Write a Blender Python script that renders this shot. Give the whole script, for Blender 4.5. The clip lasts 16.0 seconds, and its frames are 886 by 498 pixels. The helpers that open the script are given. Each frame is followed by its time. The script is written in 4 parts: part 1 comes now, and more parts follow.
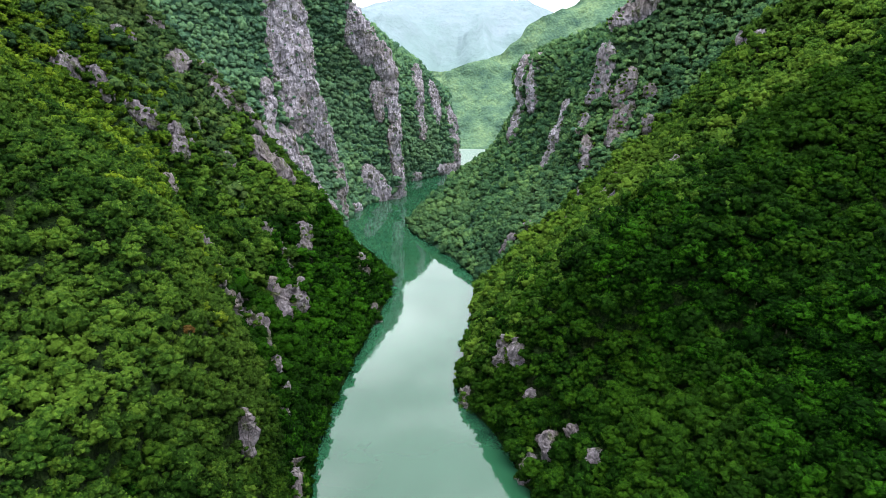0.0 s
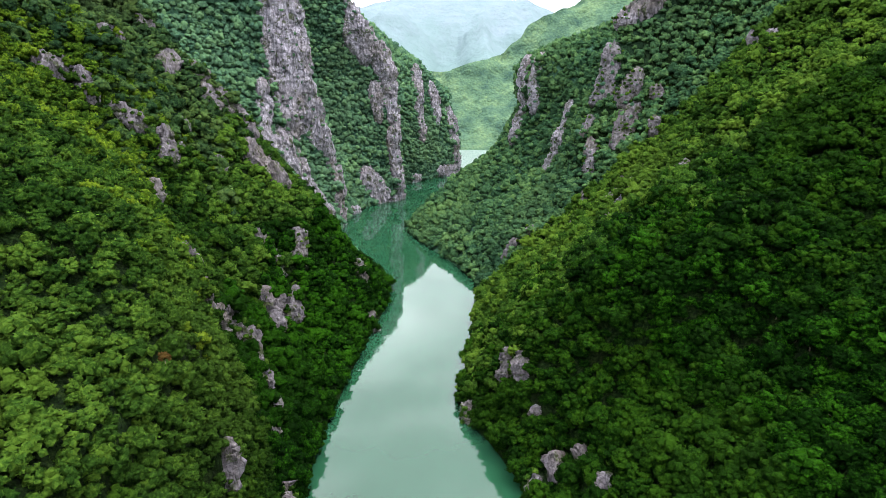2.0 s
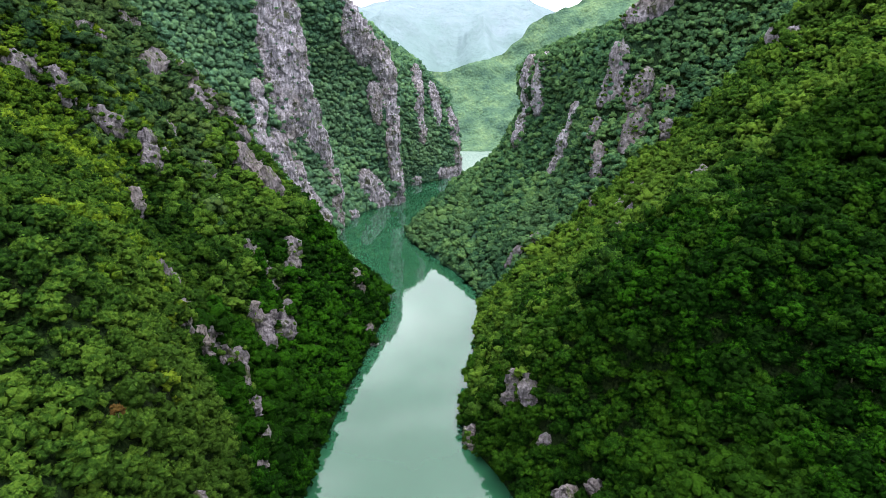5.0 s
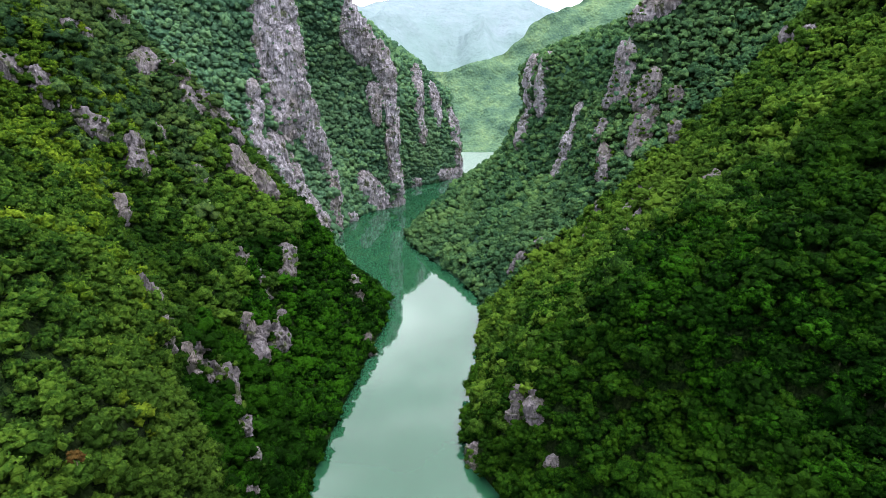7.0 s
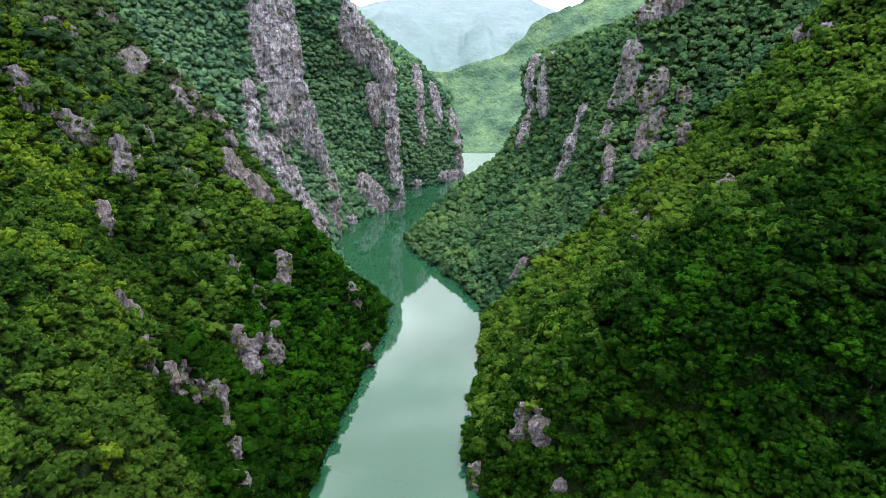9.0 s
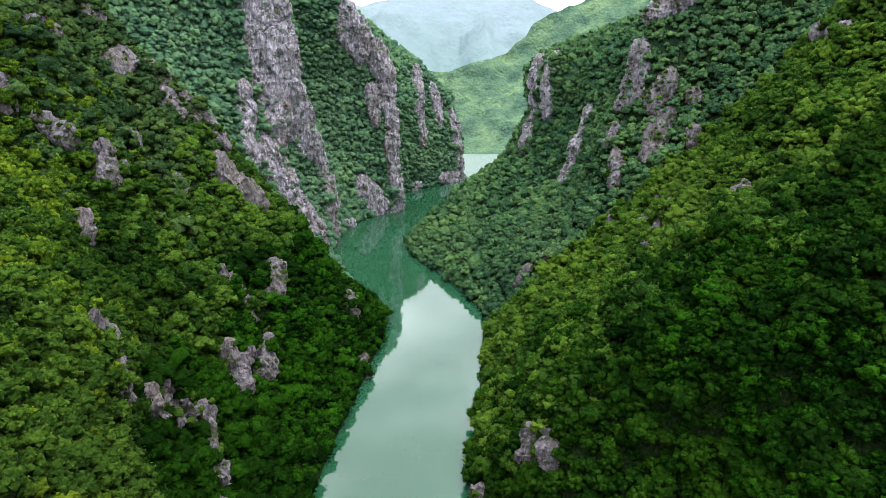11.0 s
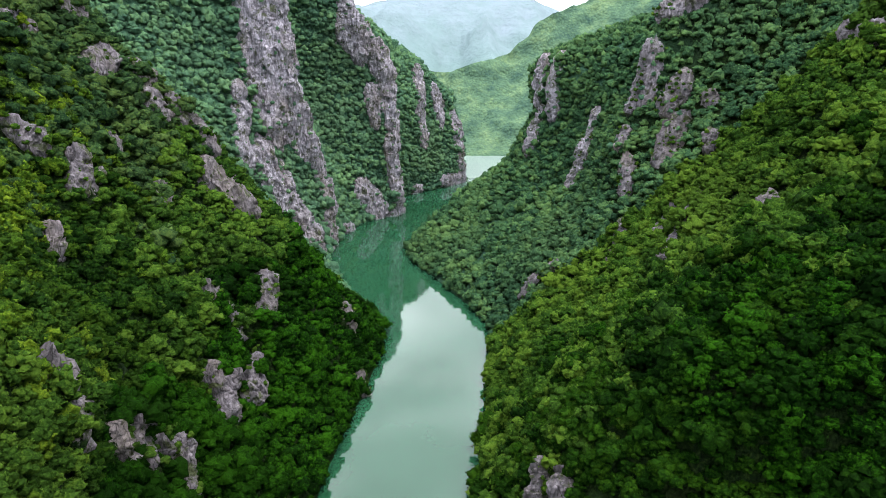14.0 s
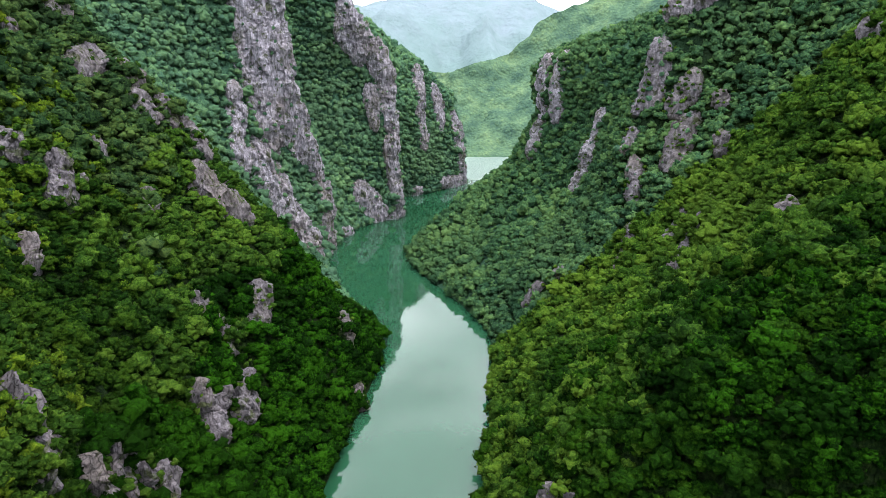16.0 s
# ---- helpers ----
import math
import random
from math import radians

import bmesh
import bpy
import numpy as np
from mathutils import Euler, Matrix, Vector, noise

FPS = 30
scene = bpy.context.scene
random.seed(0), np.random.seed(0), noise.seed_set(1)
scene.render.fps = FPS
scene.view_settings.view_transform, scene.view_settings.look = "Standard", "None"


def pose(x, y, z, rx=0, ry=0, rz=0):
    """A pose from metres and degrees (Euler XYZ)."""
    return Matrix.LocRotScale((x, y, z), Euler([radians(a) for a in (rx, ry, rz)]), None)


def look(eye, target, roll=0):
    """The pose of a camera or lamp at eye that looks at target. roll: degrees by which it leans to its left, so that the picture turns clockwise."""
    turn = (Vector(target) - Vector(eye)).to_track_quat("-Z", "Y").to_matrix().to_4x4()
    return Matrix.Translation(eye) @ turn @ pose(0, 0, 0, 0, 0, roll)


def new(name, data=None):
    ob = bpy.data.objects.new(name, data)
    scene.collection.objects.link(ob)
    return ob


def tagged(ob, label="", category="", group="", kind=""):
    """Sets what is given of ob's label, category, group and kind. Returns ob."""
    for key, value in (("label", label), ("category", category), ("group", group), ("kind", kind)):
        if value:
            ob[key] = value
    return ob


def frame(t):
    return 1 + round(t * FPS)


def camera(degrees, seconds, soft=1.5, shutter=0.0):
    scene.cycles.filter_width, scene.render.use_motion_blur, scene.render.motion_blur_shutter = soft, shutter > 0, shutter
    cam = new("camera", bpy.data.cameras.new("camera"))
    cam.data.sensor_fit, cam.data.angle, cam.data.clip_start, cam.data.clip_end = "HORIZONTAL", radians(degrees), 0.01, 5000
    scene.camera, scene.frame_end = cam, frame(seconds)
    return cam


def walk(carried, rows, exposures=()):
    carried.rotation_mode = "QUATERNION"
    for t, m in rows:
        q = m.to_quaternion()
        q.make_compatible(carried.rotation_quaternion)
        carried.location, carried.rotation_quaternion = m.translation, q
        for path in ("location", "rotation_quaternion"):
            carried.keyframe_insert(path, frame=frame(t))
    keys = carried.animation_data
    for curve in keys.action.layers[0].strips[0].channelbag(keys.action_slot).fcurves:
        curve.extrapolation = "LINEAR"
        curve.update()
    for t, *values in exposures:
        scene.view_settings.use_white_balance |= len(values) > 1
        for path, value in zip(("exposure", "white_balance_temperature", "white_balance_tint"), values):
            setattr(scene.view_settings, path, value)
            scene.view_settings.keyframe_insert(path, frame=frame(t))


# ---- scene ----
cam = camera(73.7, 16.0, soft=0.9)
METRES, EYE, TILT, LEAN, TURN = 78.0, 150.0, -17.2, 0.0, 0.0
ROWS = [
    (0.0, 0.0000, 0.0000, 0.0000, 0.00, 0.00, -0.00),
    (0.5, -0.0013, 0.0369, 0.0113, -0.01, 0.01, -0.01),
    (1.0, -0.0025, 0.0742, 0.0230, -0.01, 0.00, -0.01),
    (1.5, -0.0030, 0.1114, 0.0350, -0.01, 0.01, 0.01),
    (2.0, -0.0039, 0.1487, 0.0468, -0.02, 0.01, 0.00),
    (2.5, -0.0046, 0.1862, 0.0586, -0.02, 0.01, 0.01),
    (3.0, -0.0059, 0.2236, 0.0702, -0.02, 0.02, 0.01),
    (3.5, -0.0071, 0.2609, 0.0819, -0.02, 0.02, 0.00),
    (4.0, -0.0079, 0.2982, 0.0935, -0.01, 0.02, 0.02),
    (6.5, -0.0138, 0.4847, 0.1512, 0.01, 0.01, 0.02),
    (7.0, -0.0148, 0.5221, 0.1627, 0.02, 0.01, 0.01),
    (7.5, -0.0154, 0.5591, 0.1741, 0.02, 0.01, 0.01),
    (8.0, -0.0156, 0.5959, 0.1857, 0.03, -0.02, 0.01),
    (8.5, -0.0172, 0.6329, 0.1970, 0.02, 0.01, 0.03),
    (9.0, -0.0180, 0.6699, 0.2087, 0.04, 0.01, 0.02),
    (11.5, -0.0247, 0.8530, 0.2647, 0.09, 0.01, -0.01),
    (12.0, -0.0265, 0.8895, 0.2757, 0.09, 0.01, -0.07),
    (12.5, -0.0281, 0.9261, 0.2868, 0.10, 0.01, -0.13),
    (13.0, -0.0297, 0.9627, 0.2983, 0.11, 0.02, -0.18),
    (13.5, -0.0312, 0.9993, 0.3099, 0.12, 0.02, -0.18),
    (14.0, -0.0325, 1.0359, 0.3213, 0.13, 0.02, -0.16),
    (14.5, -0.0342, 1.0719, 0.3324, 0.12, 0.02, -0.15),
    (15.0, -0.0363, 1.1080, 0.3435, 0.12, 0.02, -0.12),
    (15.5, -0.0379, 1.1439, 0.3544, 0.13, 0.03, -0.09),
    (16.0, -0.0399, 1.1795, 0.3654, 0.13, 0.05, -0.09),
]
walk(cam, [(t, pose(0, 0, EYE, TILT, LEAN, TURN) @ pose(METRES * x, METRES * y, METRES * z, 90 + pitch, roll, yaw)) for t, x, y, z, yaw, pitch, roll in ROWS], ((0.0, 0.04), (16.0, -0.10)))

# ---- light and sky: bright overcast, high thin cloud ----
SUN_ELEV, SUN_AZ = 72.0, 105.0
world = bpy.data.worlds.new("overcast_sky")
scene.world = world
world.use_nodes = True
wn = world.node_tree
wn.nodes.clear()
w_out = wn.nodes.new("ShaderNodeOutputWorld")
w_bg = wn.nodes.new("ShaderNodeBackground")
w_sky = wn.nodes.new("ShaderNodeTexSky")
w_sky.sky_type, w_sky.sun_disc = "NISHITA", False
w_sky.sun_elevation, w_sky.sun_rotation = radians(SUN_ELEV), radians(SUN_AZ)
w_sky.dust_density, w_sky.air_density = 4.0, 1.0
w_co = wn.nodes.new("ShaderNodeTexCoord")
w_map = wn.nodes.new("ShaderNodeMapping")
w_map.inputs["Scale"].default_value = (1.0, 1.0, 2.2)
w_cl = wn.nodes.new("ShaderNodeTexNoise")
w_cl.inputs["Scale"].default_value, w_cl.inputs["Detail"].default_value = 3.2, 5.0
w_rmp = wn.nodes.new("ShaderNodeMapRange")
w_rmp.inputs["From Min"].default_value, w_rmp.inputs["From Max"].default_value = 0.35, 0.68
w_rmp.inputs["To Min"].default_value, w_rmp.inputs["To Max"].default_value = 0.45, 1.0
w_mix = wn.nodes.new("ShaderNodeMix")
w_mix.data_type = "RGBA"
w_sep = wn.nodes.new("ShaderNodeSeparateXYZ")
w_up = wn.nodes.new("ShaderNodeMapRange")
for _k, _v in (("From Min", 0.0), ("From Max", 1.0), ("To Min", 0.62), ("To Max", 1.55)):
    w_up.inputs[_k].default_value = _v
w_tone = wn.nodes.new("ShaderNodeVectorMath")
w_tone.operation = "SCALE"
w_tone.inputs[0].default_value = (30.0, 32.0, 34.0)
wn.links.new(w_co.outputs["Generated"], w_sep.inputs[0])
wn.links.new(w_sep.outputs["Z"], w_up.inputs["Value"])
wn.links.new(w_up.outputs["Result"], w_tone.inputs["Scale"])
wn.links.new(w_tone.outputs[0], w_mix.inputs[7])
wn.links.new(w_co.outputs["Generated"], w_map.inputs["Vector"])
wn.links.new(w_map.outputs["Vector"], w_cl.inputs["Vector"])
wn.links.new(w_cl.outputs["Fac"], w_rmp.inputs["Value"])
wn.links.new(w_rmp.outputs["Result"], w_mix.inputs[0])
wn.links.new(w_sky.outputs["Color"], w_mix.inputs[6])
wn.links.new(w_mix.outputs[2], w_bg.inputs["Color"])
w_bg.inputs["Strength"].default_value = 0.152
wn.links.new(w_bg.outputs["Background"], w_out.inputs["Surface"])

sun_data = bpy.data.lights.new("sun", "SUN")
sun_data.energy, sun_data.angle, sun_data.color = 2.9, radians(14), (1.0, 0.96, 0.88)
sun = new("sun", sun_data)
_az, _el = radians(SUN_AZ), radians(SUN_ELEV)
sun_dir = Vector((math.sin(_az) * math.cos(_el), math.cos(_az) * math.cos(_el), math.sin(_el)))
sun.matrix_world = look(sun_dir * 600, (0, 0, 0))


# ---- materials ----
class Mat:
    """A node material under construction."""

    def __init__(self, name):
        self.m = bpy.data.materials.new(name)
        self.m.use_nodes = True
        self.t = self.m.node_tree
        self.b = self.t.nodes["Principled BSDF"]
        self.co = self.add("ShaderNodeTexCoord").outputs["Object"]

    def add(self, kind):
        return self.t.nodes.new(kind)

    def link(self, a, b):
        self.t.links.new(a, b)

    def scaled(self, v, s):
        n = self.add("ShaderNodeMapping")
        n.inputs["Scale"].default_value = s
        self.link(v, n.inputs["Vector"])
        return n.outputs["Vector"]

    def noise(self, scale, detail=4.0, rough=0.55, vec=None, distort=0.0):
        n = self.add("ShaderNodeTexNoise")
        n.inputs["Scale"].default_value = scale
        n.inputs["Detail"].default_value = detail
        n.inputs["Roughness"].default_value = rough
        n.inputs["Distortion"].default_value = distort
        self.link(vec or self.co, n.inputs["Vector"])
        return n.outputs["Fac"]

    def ramp(self, fac, stops):
        n = self.add("ShaderNodeValToRGB")
        e = n.color_ramp.elements
        while len(e) < len(stops):
            e.new(0.5)
        for el, (p, c) in zip(e, stops):
            el.position, el.color = p, (*c, 1.0)
        self.link(fac, n.inputs["Fac"])
        return n.outputs["Color"]

    def range(self, v, a, b, c=0.0, d=1.0):
        n = self.add("ShaderNodeMapRange")
        for k, x in zip(("From Min", "From Max", "To Min", "To Max"), (a, b, c, d)):
            n.inputs[k].default_value = x
        self.link(v, n.inputs["Value"])
        return n.outputs["Result"]

    def mix(self, fac, a, b, how="MIX"):
        n = self.add("ShaderNodeMix")
        n.data_type, n.blend_type = "RGBA", how
        for v, i in ((fac, 0), (a, 6), (b, 7)):
            if isinstance(v, (int, float)):
                n.inputs[i].default_value = v
            elif isinstance(v, tuple):
                n.inputs[i].default_value = (*v, 1.0)
            else:
                self.link(v, n.inputs[i])
        return n.outputs[2]

    def math(self, op, a, b):
        n = self.add("ShaderNodeMath")
        n.operation = op
        for v, i in ((a, 0), (b, 1)):
            if isinstance(v, (int, float)):
                n.inputs[i].default_value = v
            else:
                self.link(v, n.inputs[i])
        return n.outputs[0]

    def attr(self, name):
        n = self.add("ShaderNodeAttribute")
        n.attribute_name = name
        return n.outputs["Fac"]

    def bump(self, h, strength, dist):
        n = self.add("ShaderNodeBump")
        n.inputs["Strength"].default_value, n.inputs["Distance"].default_value = strength, dist
        self.link(h, n.inputs["Height"])
        self.link(n.outputs["Normal"], self.b.inputs["Normal"])

    def finish(self, color, rough=0.8, spec=0.3):
        self.link(color, self.b.inputs["Base Color"]) if not isinstance(color, tuple) else None
        self.b.inputs["Roughness"].default_value = rough
        self.b.inputs["Specular IOR Level"].default_value = spec
        return self.m


def rock_color(k, warm):
    """Weathered grey limestone, browner near and paler violet farther up the gorge, with upright cracks, dark streaks
    and rusty patches; returns colour and height.
    """
    pos = k.add("ShaderNodeNewGeometry").outputs["Position"]
    tall = k.scaled(pos, (1.0, 1.0, 0.28))
    streak = k.noise(0.24, 6, 0.66, tall, 0.8)
    grain = k.noise(1.1, 5, 0.7, pos)
    big = k.noise(0.035, 3, 0.5, pos)
    vor = k.add("ShaderNodeTexVoronoi")
    vor.feature = "DISTANCE_TO_EDGE"
    vor.inputs["Scale"].default_value = 0.26
    warp = k.add("ShaderNodeVectorMath")
    warp.operation = "ADD"
    k.link(tall, warp.inputs[0])
    wob = k.add("ShaderNodeTexNoise")
    wob.inputs["Scale"].default_value, wob.inputs["Detail"].default_value = 0.5, 3.0
    k.link(pos, wob.inputs["Vector"])
    k.link(wob.outputs["Color"], warp.inputs[1])
    k.link(warp.outputs[0], vor.inputs["Vector"])
    sep = k.add("ShaderNodeSeparateXYZ")
    k.link(pos, sep.inputs[0])
    # darker buff before 400 m, paler violet past 500 m
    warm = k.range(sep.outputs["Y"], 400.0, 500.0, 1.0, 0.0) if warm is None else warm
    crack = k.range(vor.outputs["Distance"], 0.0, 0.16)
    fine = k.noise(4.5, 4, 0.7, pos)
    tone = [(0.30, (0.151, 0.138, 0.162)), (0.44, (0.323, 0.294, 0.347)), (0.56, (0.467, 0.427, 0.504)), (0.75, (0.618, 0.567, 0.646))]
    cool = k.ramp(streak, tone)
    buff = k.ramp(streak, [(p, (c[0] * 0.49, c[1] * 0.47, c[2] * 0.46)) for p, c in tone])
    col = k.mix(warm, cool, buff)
    col = k.mix(k.range(grain, 0.42, 0.70, 0.0, 0.65), col, (0.130, 0.114, 0.118))
    col = k.mix(k.range(big, 0.48, 0.68, 0.0, 0.50), col, (0.19, 0.148, 0.120))
    col = k.mix(k.range(fine, 0.50, 0.68, 0.0, 0.45), col, (0.07, 0.063, 0.060))
    col = k.mix(k.math("MULTIPLY", k.math("SUBTRACT", 1.0, crack), 0.42), col, (0.05, 0.046, 0.046))
    drip = k.noise(0.9, 4, 0.65, k.scaled(pos, (1.0, 1.0, 0.16)), 0.4)
    col = k.mix(k.range(drip, 0.50, 0.68, 0.0, 0.62), col, (0.062, 0.058, 0.060))
    joint = k.add("ShaderNodeTexVoronoi")
    joint.feature = "DISTANCE_TO_EDGE"
    joint.inputs["Scale"].default_value = 0.75
    k.link(warp.outputs[0], joint.inputs["Vector"])
    joints = k.range(joint.outputs["Distance"], 0.0, 0.10)
    col = k.mix(k.math("MULTIPLY", k.math("SUBTRACT", 1.0, joints), 0.42), col, (0.035, 0.032, 0.034))
    turf = k.noise(0.20, 5, 0.72, pos, 0.5)
    col = k.mix(k.range(turf, 0.54, 0.61, 0.0, 0.85), col, k.ramp(fine, [(0.35, (0.020, 0.034, 0.010)), (0.65, (0.075, 0.085, 0.030))]))
    h = k.math("ADD", k.math("ADD", streak, k.math("MULTIPLY", grain, 0.6)), k.math("ADD", k.math("MULTIPLY", k.math("ADD", crack, joints), 0.35), k.math("MULTIPLY", fine, 0.2)))
    return col, h


def make_rock():
    k = Mat("limestone")
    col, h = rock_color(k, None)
    k.bump(h, 0.9, 1.2)
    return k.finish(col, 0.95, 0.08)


def make_hillside():
    """Forest floor, darker near and paler far off to stand for shade and haze, giving way to bare limestone where the
    surface carries rock.
    """
    k = Mat("hillside")
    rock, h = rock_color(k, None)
    n1, n2 = k.noise(0.9, 5, 0.7), k.noise(0.05, 3)
    # near floor almost black, so that shade between crowns is in the colour
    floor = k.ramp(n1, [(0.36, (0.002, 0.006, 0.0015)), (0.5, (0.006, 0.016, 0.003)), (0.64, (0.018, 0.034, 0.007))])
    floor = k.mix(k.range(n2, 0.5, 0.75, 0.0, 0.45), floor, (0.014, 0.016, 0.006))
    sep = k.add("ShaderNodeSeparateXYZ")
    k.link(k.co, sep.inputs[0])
    # lifted tone for the far floor: hazy, less shaded gaps painted in
    pale_floor = k.ramp(k.noise(0.35, 4, 0.6), [(0.35, (0.024, 0.060, 0.040)), (0.65, (0.050, 0.110, 0.062))])
    floor = k.mix(k.range(sep.outputs["Y"], 420.0, 480.0), floor, pale_floor)
    mask = k.math("ADD", k.attr("rock"), k.range(k.noise(0.3, 4, 0.6), 0.3, 0.7, -0.28, 0.28))
    col = k.mix(k.range(mask, 0.42, 0.58), floor, rock)
    k.bump(h, 0.8, 1.2)
    return k.finish(col, 0.95, 0.08)


def make_leaves(name, dark, mid, light, warm):
    """Broadleaf foliage: the tint of each tree, patches over the slope, leaf sprays, and the shade inside the crown
    darkened into the colour.
    """
    k = Mat(name)
    info = k.add("ShaderNodeObjectInfo")
    geo = k.add("ShaderNodeNewGeometry")
    tint = k.math("FRACT", k.math("ADD", k.attr("tint"), info.outputs["Random"]), 0.0)
    wpos = geo.outputs["Position"]
    patch = k.noise(0.022, 3, 0.5, wpos)
    clump = k.noise(0.7, 2, 0.6, wpos)
    leaf = geo.outputs["Random Per Island"]
    v = k.math("ADD", k.math("MULTIPLY", tint, 0.40), k.range(patch, 0.3, 0.7, 0.0, 0.34))
    v = k.math("ADD", v, k.range(clump, 0.3, 0.7, -0.10, 0.12))
    v = k.math("ADD", v, k.math("MULTIPLY", leaf, 0.26))
    spray = k.noise(1.35, 4, 0.72, wpos)
    v = k.math("ADD", v, k.range(spray, 0.30, 0.70, -0.32, 0.32))
    col = k.ramp(v, [(0.18, dark), (0.50, mid), (0.86, light)])
    col = k.mix(k.range(k.noise(0.012, 2, 0.5, wpos), 0.48, 0.70, 0.0, 0.5), col, warm)
    # crown insides mixed to near-black green: shade painted between the leaves
    col = k.mix(k.attr("inner_shade"), col, (0.005, 0.015, 0.002))
    k.finish(col, 0.85, 0.02)
    puff = k.add("ShaderNodeAttribute")
    puff.attribute_name = "puff"
    turn = k.add("ShaderNodeVectorTransform")
    turn.vector_type, turn.convert_from, turn.convert_to = "NORMAL", "OBJECT", "WORLD"
    k.link(puff.outputs["Vector"], turn.inputs[0])
    part_of = k.add("ShaderNodeVectorMath")
    part_of.operation = "SCALE"
    part_of.inputs["Scale"].default_value = 0.16
    k.link(geo.outputs["Normal"], part_of.inputs[0])
    both = k.add("ShaderNodeVectorMath")
    both.operation = "ADD"
    k.link(turn.outputs[0], both.inputs[0])
    k.link(part_of.outputs[0], both.inputs[1])
    unit = k.add("ShaderNodeVectorMath")
    unit.operation = "NORMALIZE"
    k.link(both.outputs[0], unit.inputs[0])
    k.bump(spray, 0.85, 0.9)
    k.link(unit.outputs[0], k.b.inputs["Normal"].links[0].from_node.inputs["Normal"])
    tr = k.add("ShaderNodeBsdfTranslucent")
    k.link(col, tr.inputs["Color"])
    mx = k.add("ShaderNodeMixShader")
    mx.inputs[0].default_value = 0.15
    out = [n for n in k.t.nodes if n.type == "OUTPUT_MATERIAL"][0]
    k.link(k.b.outputs[0], mx.inputs[1])
    k.link(tr.outputs[0], mx.inputs[2])
    k.link(mx.outputs[0], out.inputs["Surface"])
    return k.m


def make_far_floor():
    """Light woods beyond the bend, paled further by haze in the colour: crowns in relief, with patches of meadow."""
    k = Mat("far_floor")
    pos = k.add("ShaderNodeNewGeometry").outputs["Position"]
    cells = k.add("ShaderNodeTexVoronoi")
    cells.inputs["Scale"].default_value = 0.16
    k.link(pos, cells.inputs["Vector"])
    n = k.math("ADD", k.noise(0.016, 6, 0.68, pos), k.math("MULTIPLY", k.noise(0.25, 3, 0.6, pos), 0.35))
    # light greens with haze mixed into all three stops
    col = k.ramp(n, [(0.52, (0.032, 0.064, 0.048)), (0.68, (0.068, 0.118, 0.070)), (0.86, (0.122, 0.178, 0.088))])
    # gaps between crowns darkened in the colour
    col = k.mix(k.range(cells.outputs["Distance"], 0.35, 0.9, 0.0, 0.35), col, (0.036, 0.070, 0.060))
    k.bump(k.math("SUBTRACT", k.noise(0.12, 4, 0.6, pos), cells.outputs["Distance"]), 0.9, 3.0)
    return k.finish(col, 0.95, 0.02)


def make_bark():
    k = Mat("bark")
    n = k.noise(3.0, 4, 0.6, k.scaled(k.co, (1, 1, 0.25)))
    k.bump(n, 0.6, 0.1)
    return k.finish(k.ramp(n, [(0.3, (0.05, 0.04, 0.03)), (0.7, (0.17, 0.14, 0.11))]), 0.9, 0.2)


def make_water():
    """Milky jade-green river, smooth, with a slow faint ripple; the far reach is rougher, and paled for the sky it
    reflects.
    """
    k = Mat("river_water")
    n = k.noise(0.012, 3, 0.5)
    col = k.ramp(n, [(0.35, (0.010, 0.048, 0.023)), (0.65, (0.015, 0.060, 0.032))])
    r = k.math("ADD", k.noise(0.35, 3, 0.5, k.scaled(k.co, (1.0, 0.6, 1.0))), k.math("MULTIPLY", k.noise(0.05, 2), 0.8))
    sep = k.add("ShaderNodeSeparateXYZ")
    k.link(k.co, sep.inputs[0])
    far_reach = k.range(sep.outputs["Y"], 830.0, 930.0, 0.0, 1.0)
    r = k.math("ADD", r, k.math("MULTIPLY", k.noise(0.8, 3, 0.6), k.math("MULTIPLY", far_reach, 8.0)))
    # water beyond 830 m paled in its base colour, a painted sky reflection
    col = k.mix(k.math("MULTIPLY", far_reach, 0.8), col, (0.15, 0.20, 0.18))
    k.link(k.range(far_reach, 0.0, 1.0, 0.03, 0.35), k.b.inputs["Roughness"])
    k.bump(r, 0.02, 1.0)
    k.link(k.range(far_reach, 0.0, 1.0, 0.02, 0.30), k.b.inputs["Normal"].links[0].from_node.inputs["Strength"])
    k.b.inputs["IOR"].default_value = 1.62
    k.finish(col, 0.03, 0.5)
    return k.m


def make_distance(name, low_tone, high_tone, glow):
    """Woods so far off that air lies between: haze is put into the colour, paler and bluer towards the crest, with a
    share of airlight as glow.
    """
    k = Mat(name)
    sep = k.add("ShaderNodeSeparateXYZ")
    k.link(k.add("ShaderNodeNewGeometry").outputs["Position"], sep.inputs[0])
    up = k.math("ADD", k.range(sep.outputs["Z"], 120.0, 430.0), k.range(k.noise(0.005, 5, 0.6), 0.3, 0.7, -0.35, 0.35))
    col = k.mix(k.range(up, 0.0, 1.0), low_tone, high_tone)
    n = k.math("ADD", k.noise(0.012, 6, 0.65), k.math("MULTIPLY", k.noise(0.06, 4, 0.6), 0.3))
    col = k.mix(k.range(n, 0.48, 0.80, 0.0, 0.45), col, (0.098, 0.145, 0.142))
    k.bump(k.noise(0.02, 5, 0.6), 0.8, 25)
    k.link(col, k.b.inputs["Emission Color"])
    # the glow is added airlight; the mountain itself is no source
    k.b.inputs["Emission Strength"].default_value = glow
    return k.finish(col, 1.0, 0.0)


ROCK, HILL, BARK, WATER = make_rock(), make_hillside(), make_bark(), make_water()
